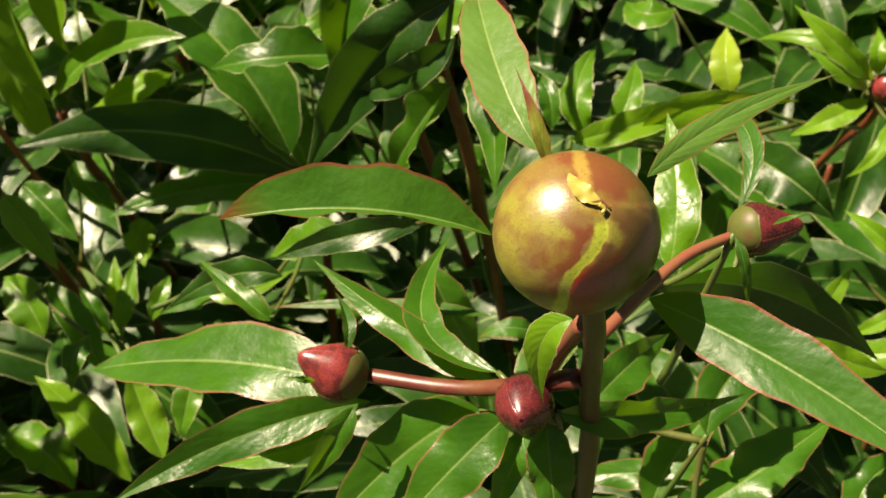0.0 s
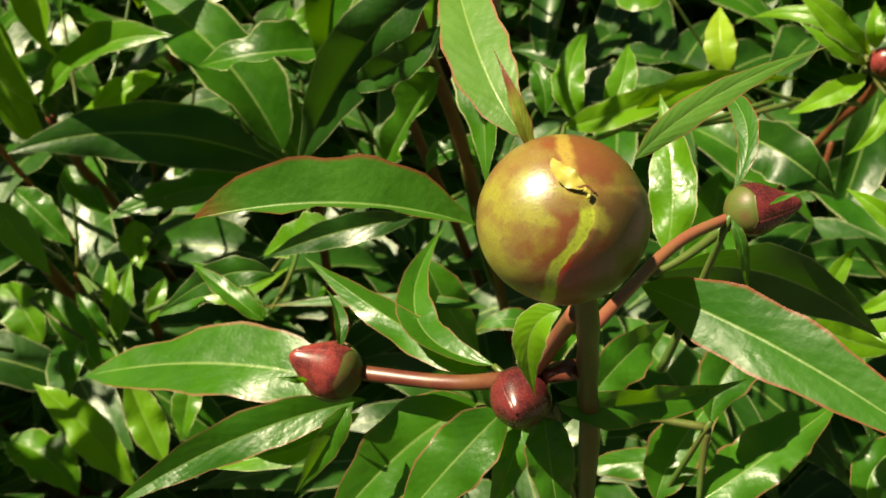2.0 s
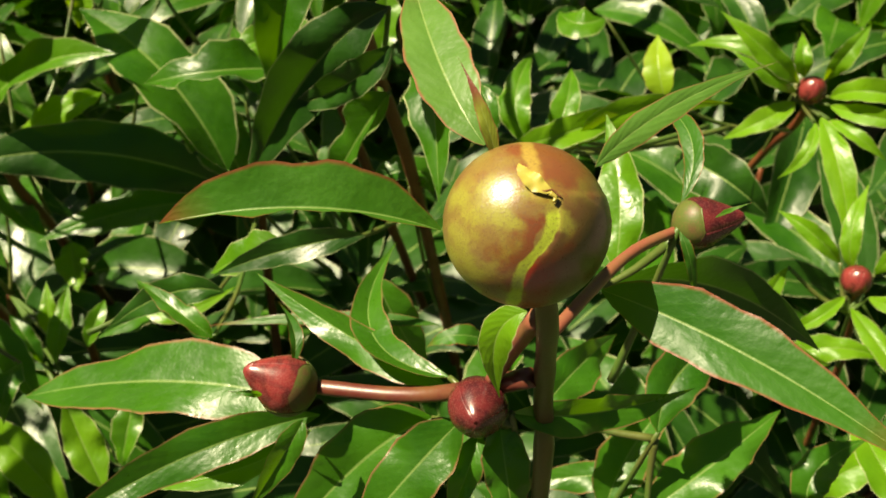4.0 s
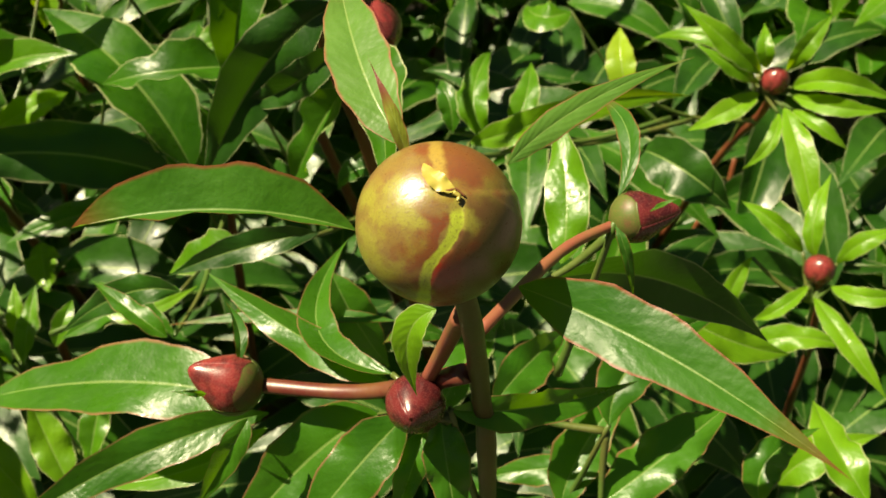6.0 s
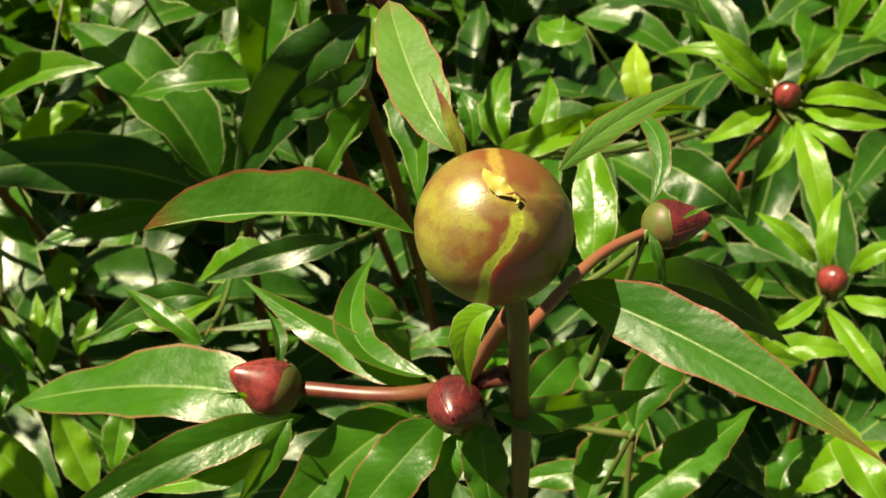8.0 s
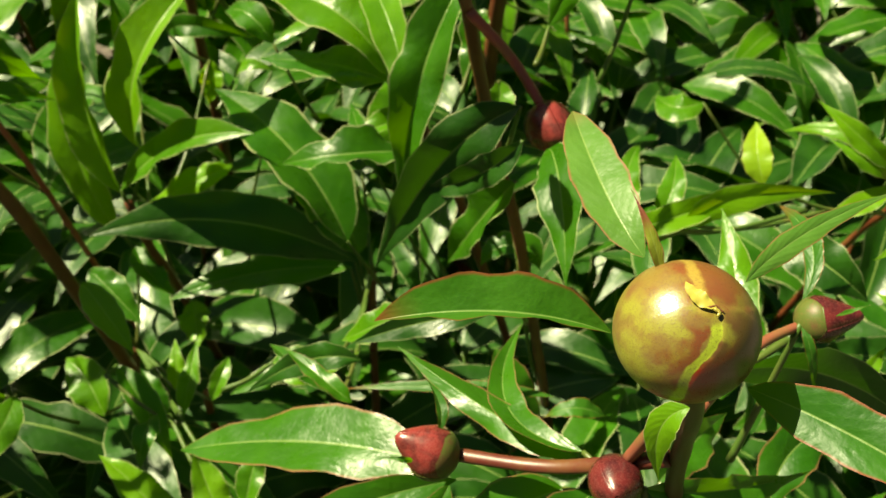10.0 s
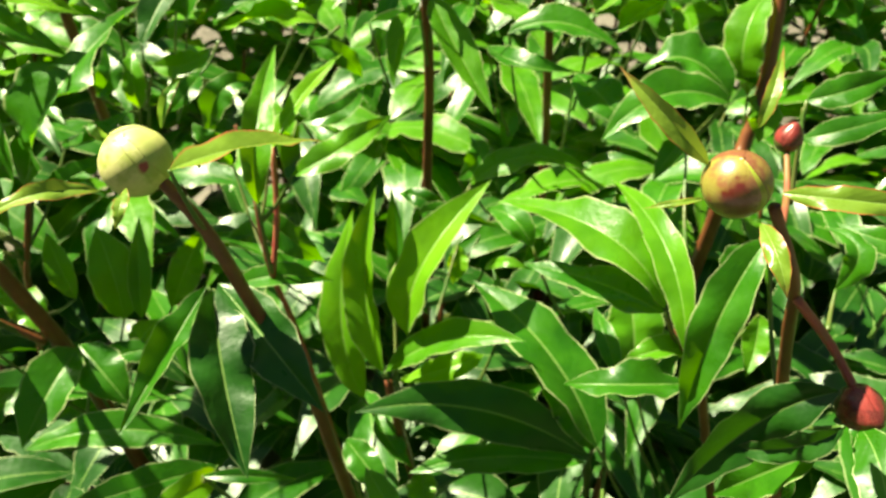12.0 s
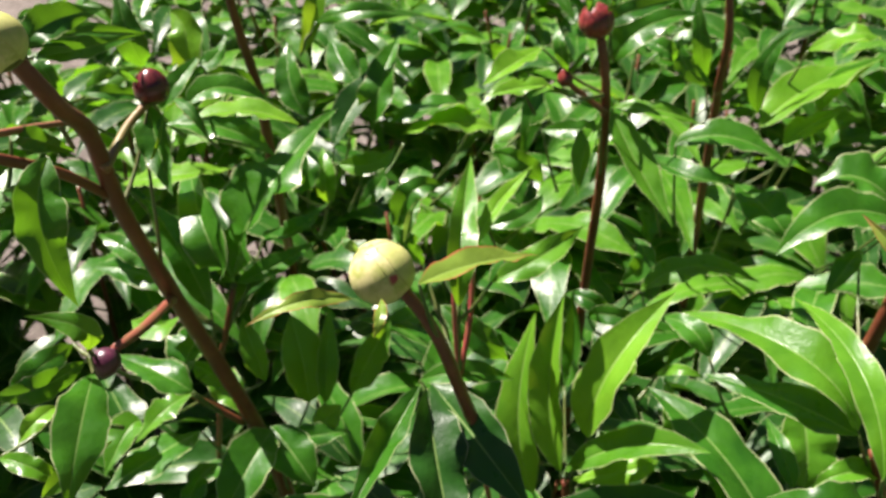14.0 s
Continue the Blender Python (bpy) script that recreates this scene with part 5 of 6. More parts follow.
# peony shoot with three pale upright leaflets
s = shoot((-0.495, 0.372, 0), "peony shoot with three pale upright leaflets", "trio")
stem(s, 0.0036, (-0.4158, 0.3787, 0.5595), (-0.4213, 0.3687, 0.529), (-0.4346, 0.3693, 0.4781), (-0.4771, 0.3712, 0.239), (-0.4953, 0.372, 0))
leaf(s, (-0.4191, 0.3844, 0.56), (-0.4342, 0.3896, 0.6), (-0.4809, 0.4644, 0.6), 0.0308, (-0.30, -0.34, 0.89), 31, 0.44, GREEN)
petiole(s, (-0.4191, 0.3844, 0.56), (-0.4213, 0.3687, 0.529))
leaf(s, (-0.4174, 0.3847, 0.56), (-0.402, 0.4117, 0.61), (-0.3801, 0.5011, 0.63), 0.0510, (-0.30, -0.34, 0.89), 29, 0.44, GREEN)
petiole(s, (-0.4174, 0.3847, 0.56), (-0.4213, 0.3687, 0.529))
leaf(s, (-0.4327, 0.3749, 0.54), (-0.4531, 0.3869, 0.58), (-0.4846, 0.408, 0.6), 0.0240, (0.06, -0.25, 0.97), 27, 0.44, GREEN)
petiole(s, (-0.4327, 0.3749, 0.54), (-0.4346, 0.3693, 0.4781))
leaf(s, (-0.3634, 0.3557, 0.49), (-0.3682, 0.366, 0.52), (-0.3816, 0.3845, 0.54), 0.0335, (0.31, -0.26, 0.91), 23, 0.44, LIGHT)
petiole(s, (-0.3634, 0.3557, 0.49), (-0.4046, 0.3613, 0.399))
leaf(s, (-0.3527, 0.3578, 0.49), (-0.3524, 0.369, 0.52), (-0.3591, 0.3972, 0.54), 0.0160, (0.37, -0.31, 0.88), 29, 0.44, LIGHT)
petiole(s, (-0.3527, 0.3578, 0.49), (-0.397, 0.3625, 0.4005))
leaf(s, (-0.3941, 0.3597, 0.5), (-0.403, 0.3674, 0.52), (-0.4169, 0.3849, 0.53), 0.0177, (0.00, -0.25, 0.97), 25, 0.44, LIGHT)
petiole(s, (-0.3941, 0.3597, 0.5), (-0.4346, 0.3693, 0.47))
leaf(s, (-0.3377, 0.3697, 0.49), (-0.3251, 0.3793, 0.52), (-0.3149, 0.3926, 0.54), 0.0228, (0.50, -0.19, 0.85), 27, 0.44, LIGHT)
petiole(s, (-0.3377, 0.3697, 0.49), (-0.3863, 0.3702, 0.4026))
leaf(s, (-0.3511, 0.3392, 0.48), (-0.3489, 0.3507, 0.485), (-0.3429, 0.3628, 0.485), 0.0191, (0.23, -0.36, 0.90), 21, 0.44, SUNNY)
petiole(s, (-0.3511, 0.3392, 0.48), (-0.3971, 0.3509, 0.392))
leaf(s, (-0.467, 0.3759, 0.57), (-0.4871, 0.3799, 0.58), (-0.5135, 0.3906, 0.58), 0.0162, (-0.30, -0.34, 0.89), 23, 0.44, GREEN)
petiole(s, (-0.467, 0.3759, 0.57), (-0.4213, 0.3687, 0.529))
leaf(s, (-0.4555, 0.368, 0.56), (-0.482, 0.376, 0.565), (-0.5174, 0.3792, 0.56), 0.0229, (-0.30, -0.34, 0.89), 21, 0.44, GREEN)
petiole(s, (-0.4555, 0.368, 0.56), (-0.4213, 0.3687, 0.529))
leaf(s, (-0.4261, 0.3546, 0.54), (-0.4328, 0.3423, 0.535), (-0.431, 0.33, 0.525), 0.0375, (-0.30, -0.34, 0.89), 21, 0.44, GREEN)
petiole(s, (-0.4261, 0.3546, 0.54), (-0.4346, 0.3693, 0.4781))
leaf(s, (-0.4443, 0.3558, 0.55), (-0.4498, 0.3397, 0.555), (-0.4727, 0.3462, 0.55), 0.0253, (-0.30, -0.34, 0.89), 21, 0.44, LIGHT)
petiole(s, (-0.4443, 0.3558, 0.55), (-0.4213, 0.3687, 0.52))
leaf(s, (-0.3929, 0.321, 0.51), (-0.4132, 0.3363, 0.52), (-0.4392, 0.3455, 0.52), 0.0243, (0.40, -0.09, 0.91), 23, 0.44, LIGHT)
petiole(s, (-0.3929, 0.321, 0.51), (-0.4346, 0.3693, 0.4781))
leaf(s, (-0.4383, 0.2863, 0.53), (-0.4415, 0.2751, 0.53), (-0.444, 0.2508, 0.52), 0.0219, (0.07, -0.15, 0.99), 25, 0.44, LIGHT)
petiole(s, (-0.4383, 0.2863, 0.53), (-0.4346, 0.3693, 0.4781))
leaf(s, (-0.3751, 0.3239, 0.48), (-0.3518, 0.3333, 0.485), (-0.331, 0.3463, 0.48), 0.0170, (-0.30, -0.34, 0.89), 25, 0.44, GREEN)
petiole(s, (-0.3751, 0.3239, 0.48), (-0.4135, 0.3417, 0.3894))
leaf(s, (-0.4125, 0.4301, 0.57), (-0.3896, 0.4172, 0.58), (-0.3734, 0.452, 0.585), 0.0189, (-0.07, -0.21, 0.97), 27, 0.44, GREEN)
petiole(s, (-0.4125, 0.4301, 0.57), (-0.4213, 0.3687, 0.529))
leaf(s, (-0.4157, 0.385, 0.56), (-0.3948, 0.4001, 0.565), (-0.3776, 0.434, 0.565), 0.0170, (0.39, -0.13, 0.91), 29, 0.44, GREEN)
petiole(s, (-0.4157, 0.385, 0.56), (-0.4213, 0.3687, 0.529))

# peony shoot with brown stem among overlapping leaves
s = shoot((-0.481, 0.62, 0), "peony shoot with brown stem among overlapping leaves", "back_left")
stem(s, 0.007, (-0.451, 0.5028, 0.7173), (-0.4491, 0.51, 0.6754), (-0.4452, 0.5159, 0.6344), (-0.4496, 0.5287, 0.5947), (-0.4716, 0.5923, 0.2974), (-0.481, 0.6196, 0))
leaf(s, (-0.4004, 0.3498, 0.7), (-0.3775, 0.3644, 0.7), (-0.3518, 0.372, 0.69), 0.0219, (-0.09, -0.02, 1.00), 21, 0.44, SUNNY)
petiole(s, (-0.4004, 0.3498, 0.7), (-0.4292, 0.4444, 0.67))
leaf(s, (-0.422, 0.3796, 0.69), (-0.4066, 0.3964, 0.695), (-0.382, 0.407, 0.68), 0.0201, (0.27, -0.25, 0.93), 25, 0.44, GREEN)
petiole(s, (-0.422, 0.3796, 0.69), (-0.4376, 0.4711, 0.6527))
leaf(s, (-0.4357, 0.3725, 0.68), (-0.401, 0.3773, 0.68), (-0.3752, 0.3858, 0.66), 0.0230, (0.04, -0.27, 0.96), 27, 0.44, GREEN)
petiole(s, (-0.4357, 0.3725, 0.68), (-0.442, 0.4676, 0.6498))
leaf(s, (-0.4984, 0.4094, 0.61), (-0.459, 0.4122, 0.62), (-0.4329, 0.4424, 0.61), 0.0267, (0.02, -0.05, 1.00), 23, 0.44, SUNNY)
petiole(s, (-0.4984, 0.4094, 0.61), (-0.491, 0.4598, 0.5239))
leaf(s, (-0.2767, 0.5473, 0.6), (-0.3079, 0.5327, 0.61), (-0.3424, 0.5239, 0.6), 0.0292, (0.10, -0.04, 0.99), 23, 0.44, SUNNY)
petiole(s, (-0.2767, 0.5473, 0.6), (-0.3304, 0.5597, 0.5166))
leaf(s, (-0.2918, 0.5685, 0.6), (-0.3186, 0.5431, 0.615), (-0.3538, 0.5299, 0.605), 0.0349, (-0.27, -0.12, 0.95), 25, 0.44, GREEN)
petiole(s, (-0.2918, 0.5685, 0.6), (-0.3428, 0.5753, 0.5142))
leaf(s, (-0.3641, 0.5304, 0.6), (-0.3603, 0.5416, 0.63), (-0.3574, 0.5834, 0.65), 0.0287, (0.00, -0.04, 1.00), 29, 0.44, GREEN)
petiole(s, (-0.3641, 0.5304, 0.6), (-0.397, 0.5493, 0.5075))
leaf(s, (-0.385, 0.5005, 0.6), (-0.377, 0.5323, 0.62), (-0.3605, 0.5683, 0.64), 0.0247, (0.12, -0.04, 0.99), 25, 0.44, SHADE_GREEN)
petiole(s, (-0.385, 0.5005, 0.6), (-0.4114, 0.5285, 0.5077))
leaf(s, (-0.4178, 0.5371, 0.6), (-0.4339, 0.548, 0.62), (-0.4454, 0.5796, 0.64), 0.0257, (-0.19, -0.25, 0.95), 25, 0.44, GREEN)
petiole(s, (-0.4178, 0.5371, 0.6), (-0.435, 0.5548, 0.5031))
leaf(s, (-0.3971, 0.5967, 0.6), (-0.4151, 0.6124, 0.61), (-0.4331, 0.6402, 0.62), 0.0268, (-0.30, -0.34, 0.89), 23, 0.44, GREEN)
petiole(s, (-0.3971, 0.5967, 0.6), (-0.421, 0.5953, 0.5029))
leaf(s, (-0.4742, 0.4646, 0.6397), (-0.4432, 0.4747, 0.6547), (-0.427, 0.4869, 0.6333), 0.0236, (0.38, -0.59, 0.71), 14, 0.42, GREEN)
petiole(s, (-0.4742, 0.4646, 0.6397), (-0.468, 0.4864, 0.5951))
leaf(s, (-0.4692, 0.4543, 0.6393), (-0.4255, 0.4515, 0.6518), (-0.3933, 0.4577, 0.6417), 0.0184, (0, -0.55, 0.83), 20, 0.42, SUNNY)
petiole(s, (-0.4692, 0.4543, 0.6393), (-0.4742, 0.4646, 0.6357))
leaf(s, (-0.4686, 0.4307, 0.6437), (-0.432, 0.4363, 0.6427), (-0.4058, 0.4493, 0.6172), 0.0175, (0.45, -0.64, 0.62), 13, 0.42, GREEN)
petiole(s, (-0.4686, 0.4307, 0.6437), (-0.4742, 0.4646, 0.6357))
leaf(s, (-0.471, 0.4722, 0.6737), (-0.4547, 0.4711, 0.6717), (-0.4532, 0.4978, 0.6802), 0.0160, (0.27, -0.41, 0.87), 17, 0.42, GREEN)
petiole(s, (-0.471, 0.4722, 0.6737), (-0.4742, 0.4646, 0.6357))
leaf(s, (-0.4711, 0.4633, 0.7083), (-0.4561, 0.45, 0.6927), (-0.4693, 0.4369, 0.6546), 0.0216, (0.21, -0.87, 0.44), 16, 0.42, SUNNY)
petiole(s, (-0.4711, 0.4633, 0.7083), (-0.4635, 0.4816, 0.6624))
leaf(s, (-0.4521, 0.458, 0.674), (-0.453, 0.4354, 0.673), (-0.4673, 0.426, 0.6565), 0.0126, (0.66, -0.58, 0.48), 20, 0.42, GREEN)
petiole(s, (-0.4521, 0.458, 0.674), (-0.4513, 0.4816, 0.6299))
leaf(s, (-0.4154, 0.5672, 0.6629), (-0.3773, 0.5607, 0.6772), (-0.3311, 0.5756, 0.6707), 0.0154, (0, -0.71, 0.71), 20, 0.42, GREEN)
petiole(s, (-0.4154, 0.5672, 0.6629), (-0.4228, 0.5611, 0.652))
leaf(s, (-0.4331, 0.5696, 0.6332), (-0.4181, 0.5785, 0.6757), (-0.4315, 0.5963, 0.694), 0.0178, (-0.03, -0.91, 0.4), 22, 0.42, SUNNY)
petiole(s, (-0.4331, 0.5696, 0.6332), (-0.4228, 0.5611, 0.652))
leaf(s, (-0.3843, 0.4759, 0.5664), (-0.3857, 0.4799, 0.5877), (-0.3954, 0.5038, 0.5958), 0.0175, (0.19, -0.67, 0.71), 28, 0.42, LIGHT)
petiole(s, (-0.3843, 0.4759, 0.5664), (-0.4013, 0.4946, 0.5232))
leaf(s, (-0.4005, 0.4568, 0.5862), (-0.3922, 0.4665, 0.5997), (-0.4073, 0.4922, 0.6057), 0.0177, (0.54, -0.32, 0.78), 28, 0.42, GREEN)
petiole(s, (-0.4005, 0.4568, 0.5862), (-0.3843, 0.4759, 0.5624))
leaf(s, (-0.348, 0.4992, 0.5807), (-0.3496, 0.4764, 0.5805), (-0.3618, 0.4723, 0.5671), 0.0149, (0.24, -0.53, 0.81), 21, 0.42, GREEN)
petiole(s, (-0.348, 0.4992, 0.5807), (-0.337, 0.5164, 0.5986))
leaf(s, (-0.3258, 0.4481, 0.5699), (-0.3151, 0.4564, 0.5981), (-0.2959, 0.4736, 0.5943), 0.0206, (0.04, -0.71, 0.7), 24, 0.42, GREEN)
petiole(s, (-0.3258, 0.4481, 0.5699), (-0.3472, 0.4665, 0.5286))
leaf(s, (-0.3859, 0.5096, 0.5792), (-0.3585, 0.5066, 0.5845), (-0.3473, 0.5283, 0.5875), 0.0190, (0.16, -0.65, 0.74), 22, 0.42, LIGHT)
petiole(s, (-0.3859, 0.5096, 0.5792), (-0.4061, 0.5216, 0.5351))
leaf(s, (-0.5003, 0.3797, 0.6882), (-0.5013, 0.3729, 0.7055), (-0.5128, 0.3833, 0.7134), 0.0130, (0.54, -0.75, 0.38), 27, 0.42, GREEN)
petiole(s, (-0.5003, 0.3797, 0.6882), (-0.4924, 0.4062, 0.6466))
leaf(s, (-0.5015, 0.4006, 0.6776), (-0.485, 0.4035, 0.689), (-0.4722, 0.4266, 0.6867), 0.0168, (0.31, -0.61, 0.73), 24, 0.42, LIGHT)
petiole(s, (-0.5015, 0.4006, 0.6776), (-0.5003, 0.3797, 0.6842))
leaf(s, (-0.4615, 0.4037, 0.6802), (-0.4742, 0.3852, 0.6899), (-0.4954, 0.3837, 0.6885), 0.0114, (0.46, -0.46, 0.76), 30, 0.42, GREEN)
petiole(s, (-0.4615, 0.4037, 0.6802), (-0.4595, 0.4307, 0.6382))
leaf(s, (-0.4655, 0.4186, 0.6645), (-0.4542, 0.4247, 0.678), (-0.4479, 0.4547, 0.6875), 0.0153, (0.22, -0.6, 0.77), 25, 0.42, GREEN)
petiole(s, (-0.4655, 0.4186, 0.6645), (-0.4615, 0.4037, 0.6762))

# tall peony shoot with pink bud on reddish stem
s = shoot((-0.205, 0.544, 0), "tall peony shoot with pink bud on reddish stem", "far_mid")
stem(s, 0.0065, (-0.2057, 0.5214, 0.6913), (-0.1983, 0.5205, 0.653), (-0.1956, 0.5253, 0.5798), (-0.198, 0.5298, 0.4992), (-0.2031, 0.5396, 0.2496), (-0.2053, 0.5439, 0))
leaf(s, (-0.1927, 0.5165, 0.64), (-0.1733, 0.4895, 0.62), (-0.1453, 0.4554, 0.595), 0.0259, (0.40, -0.62, 0.68), 29, 0.44, LIGHT)
petiole(s, (-0.1927, 0.5165, 0.64), (-0.1956, 0.5253, 0.5798))
leaf(s, (-0.199, 0.5075, 0.64), (-0.2062, 0.4766, 0.63), (-0.206, 0.453, 0.61), 0.0164, (-0.24, -0.63, 0.74), 31, 0.44, LIGHT)
petiole(s, (-0.199, 0.5075, 0.64), (-0.1956, 0.5253, 0.5798))
leaf(s, (-0.1925, 0.5221, 0.64), (-0.1631, 0.5149, 0.645), (-0.1332, 0.5182, 0.635), 0.0149, (-0.30, -0.34, 0.89), 29, 0.44, LIGHT)
petiole(s, (-0.1925, 0.5221, 0.64), (-0.1956, 0.5253, 0.5798))
leaf(s, (-0.242, 0.5185, 0.68), (-0.2534, 0.4675, 0.69), (-0.2692, 0.4572, 0.68), 0.0203, (0.04, -0.16, 0.99), 27, 0.44, SUNNY)
petiole(s, (-0.242, 0.5185, 0.68), (-0.1983, 0.5205, 0.65))
leaf(s, (-0.2279, 0.4652, 0.68), (-0.2435, 0.4503, 0.685), (-0.2666, 0.4418, 0.68), 0.0152, (-0.02, -0.29, 0.96), 29, 0.44, SUNNY)
petiole(s, (-0.2279, 0.4652, 0.68), (-0.1983, 0.5205, 0.65))
leaf(s, (-0.2644, 0.5239, 0.6734), (-0.2735, 0.5112, 0.6782), (-0.2833, 0.5228, 0.6782), 0.0113, (0.07, -1, 0.06), 18, 0.42, GREEN)
petiole(s, (-0.2644, 0.5239, 0.6734), (-0.2444, 0.5244, 0.6276))
leaf(s, (-0.2213, 0.5098, 0.668), (-0.213, 0.5067, 0.6819), (-0.2073, 0.5223, 0.6812), 0.0057, (-0.03, -0.71, 0.7), 19, 0.42, GREEN)
leaf(s, (-0.2232, 0.5103, 0.6695), (-0.2296, 0.5079, 0.6875), (-0.2342, 0.5261, 0.6946), 0.0089, (-0.1, -0.86, 0.5), 16, 0.42, GREEN)
leaf(s, (-0.2147, 0.5213, 0.7056), (-0.2114, 0.5132, 0.7162), (-0.2098, 0.5278, 0.7217), 0.0073, (-0.18, -0.89, 0.41), 29, 0.42, BRACT)
leaf(s, (-0.2026, 0.5222, 0.7062), (-0.1977, 0.5136, 0.7154), (-0.1952, 0.5263, 0.7161), 0.0054, (-0.02, -0.92, 0.39), 17, 0.42, BRACT)
leaf(s, (-0.2007, 0.5383, 0.6924), (-0.1873, 0.5396, 0.7005), (-0.1494, 0.5644, 0.7052), 0.0149, (0.19, -0.7, 0.69), 21, 0.42, GREEN)
petiole(s, (-0.2007, 0.5383, 0.6924), (-0.1976, 0.5217, 0.6337))
leaf(s, (-0.1964, 0.5467, 0.6612), (-0.1788, 0.554, 0.6838), (-0.1429, 0.5784, 0.6867), 0.0254, (-0.05, -0.57, 0.82), 22, 0.42, GREEN)
petiole(s, (-0.1964, 0.5467, 0.6612), (-0.2007, 0.5383, 0.6884))
leaf(s, (-0.1817, 0.5902, 0.66), (-0.1615, 0.5754, 0.6598), (-0.1562, 0.5843, 0.6478), 0.0147, (0.13, -0.76, 0.64), 26, 0.42, GREEN)
petiole(s, (-0.1817, 0.5902, 0.66), (-0.186, 0.5706, 0.6143))
leaf(s, (-0.2685, 0.4916, 0.6137), (-0.2438, 0.4814, 0.6141), (-0.2321, 0.4853, 0.5955), 0.0177, (-0.05, -0.97, 0.24), 26, 0.42, GREEN)
petiole(s, (-0.2685, 0.4916, 0.6137), (-0.2539, 0.5195, 0.6135))
leaf(s, (-0.2636, 0.4484, 0.5838), (-0.2388, 0.4555, 0.5915), (-0.2316, 0.4833, 0.5923), 0.0139, (0.33, -0.5, 0.8), 19, 0.42, GREEN)
petiole(s, (-0.2636, 0.4484, 0.5838), (-0.2495, 0.4664, 0.5393))
leaf(s, (-0.2423, 0.5564, 0.5985), (-0.213, 0.5482, 0.6064), (-0.2015, 0.5607, 0.6008), 0.0167, (0.02, -0.62, 0.78), 20, 0.42, GREEN)
petiole(s, (-0.2423, 0.5564, 0.5985), (-0.2271, 0.5471, 0.5518))

# tall red-brown peony stem with drooping leaves
s = shoot((-0.102, 0.688, 0), "tall red-brown peony stem with drooping leaves", "far_right")
stem(s, 0.006, (-0.1257, 0.6023, 0.6967), (-0.1202, 0.6004, 0.6652), (-0.1201, 0.604, 0.6242), (-0.1176, 0.6153, 0.5804), (-0.1063, 0.6661, 0.2902), (-0.1015, 0.6879, 0))
leaf(s, (-0.0866, 0.5908, 0.6), (-0.0526, 0.6224, 0.62), (0.0096, 0.6859, 0.62), 0.0382, (-0.10, -0.07, 0.99), 25, 0.44, SUNNY)
petiole(s, (-0.0866, 0.5908, 0.6), (-0.0927, 0.6144, 0.503))
leaf(s, (-0.0443, 0.6228, 0.6), (-0.029, 0.6383, 0.62), (0.0088, 0.69, 0.62), 0.0183, (0.09, -0.15, 0.98), 27, 0.44, LIGHT)
petiole(s, (-0.0443, 0.6228, 0.6), (-0.0637, 0.6364, 0.5029))
leaf(s, (0.0366, 0.6476, 0.6), (0.0144, 0.6455, 0.605), (-0.0021, 0.6447, 0.6), 0.0269, (0.18, -0.19, 0.97), 25, 0.44, LIGHT)
petiole(s, (0.0366, 0.6476, 0.6), (-0.0052, 0.653, 0.5093))
leaf(s, (0.0009, 0.5067, 0.585), (-0.0419, 0.4935, 0.595), (-0.0792, 0.4664, 0.575), 0.0343, (0.03, -0.27, 0.96), 25, 0.44, GREEN)
petiole(s, (0.0009, 0.5067, 0.585), (-0.0296, 0.552, 0.5012))
leaf(s, (0.0044, 0.5228, 0.58), (-0.0251, 0.5321, 0.6), (-0.0532, 0.5313, 0.59), 0.0370, (-0.05, -0.19, 0.98), 25, 0.44, GREEN)
petiole(s, (0.0044, 0.5228, 0.58), (-0.028, 0.5647, 0.4952))
leaf(s, (-0.069, 0.5822, 0.59), (-0.0498, 0.6014, 0.6), (-0.022, 0.6335, 0.6), 0.0246, (-0.28, -0.25, 0.93), 27, 0.44, LIGHT)
petiole(s, (-0.069, 0.5822, 0.59), (-0.0809, 0.6089, 0.4944))
leaf(s, (-0.1456, 0.5699, 0.59), (-0.1068, 0.5702, 0.6), (-0.0642, 0.5606, 0.585), 0.0288, (0.27, -0.27, 0.92), 25, 0.44, GREEN)
petiole(s, (-0.1456, 0.5699, 0.59), (-0.1332, 0.6002, 0.4955))
leaf(s, (-0.161, 0.5852, 0.57), (-0.1313, 0.5444, 0.58), (-0.0933, 0.5572, 0.57), 0.0209, (-0.24, -0.18, 0.95), 31, 0.44, GREEN)
petiole(s, (-0.161, 0.5852, 0.57), (-0.1425, 0.6125, 0.4756))
leaf(s, (-0.0948, 0.5898, 0.55), (-0.0757, 0.5507, 0.555), (-0.0567, 0.5351, 0.54), 0.0346, (-0.17, -0.25, 0.95), 23, 0.44, GREEN)
petiole(s, (-0.0948, 0.5898, 0.55), (-0.099, 0.618, 0.4541))
leaf(s, (-0.1588, 0.4572, 0.54), (-0.1257, 0.4713, 0.555), (-0.0802, 0.4824, 0.54), 0.0239, (-0.16, -0.25, 0.96), 25, 0.44, LIGHT)
petiole(s, (-0.1588, 0.4572, 0.54), (-0.1429, 0.5205, 0.4643))
leaf(s, (-0.1294, 0.6061, 0.6268), (-0.1386, 0.6008, 0.6592), (-0.1451, 0.6219, 0.6881), 0.0142, (0.29, -0.9, 0.31), 15, 0.42, GREEN)
petiole(s, (-0.1294, 0.6061, 0.6268), (-0.117, 0.618, 0.5652))
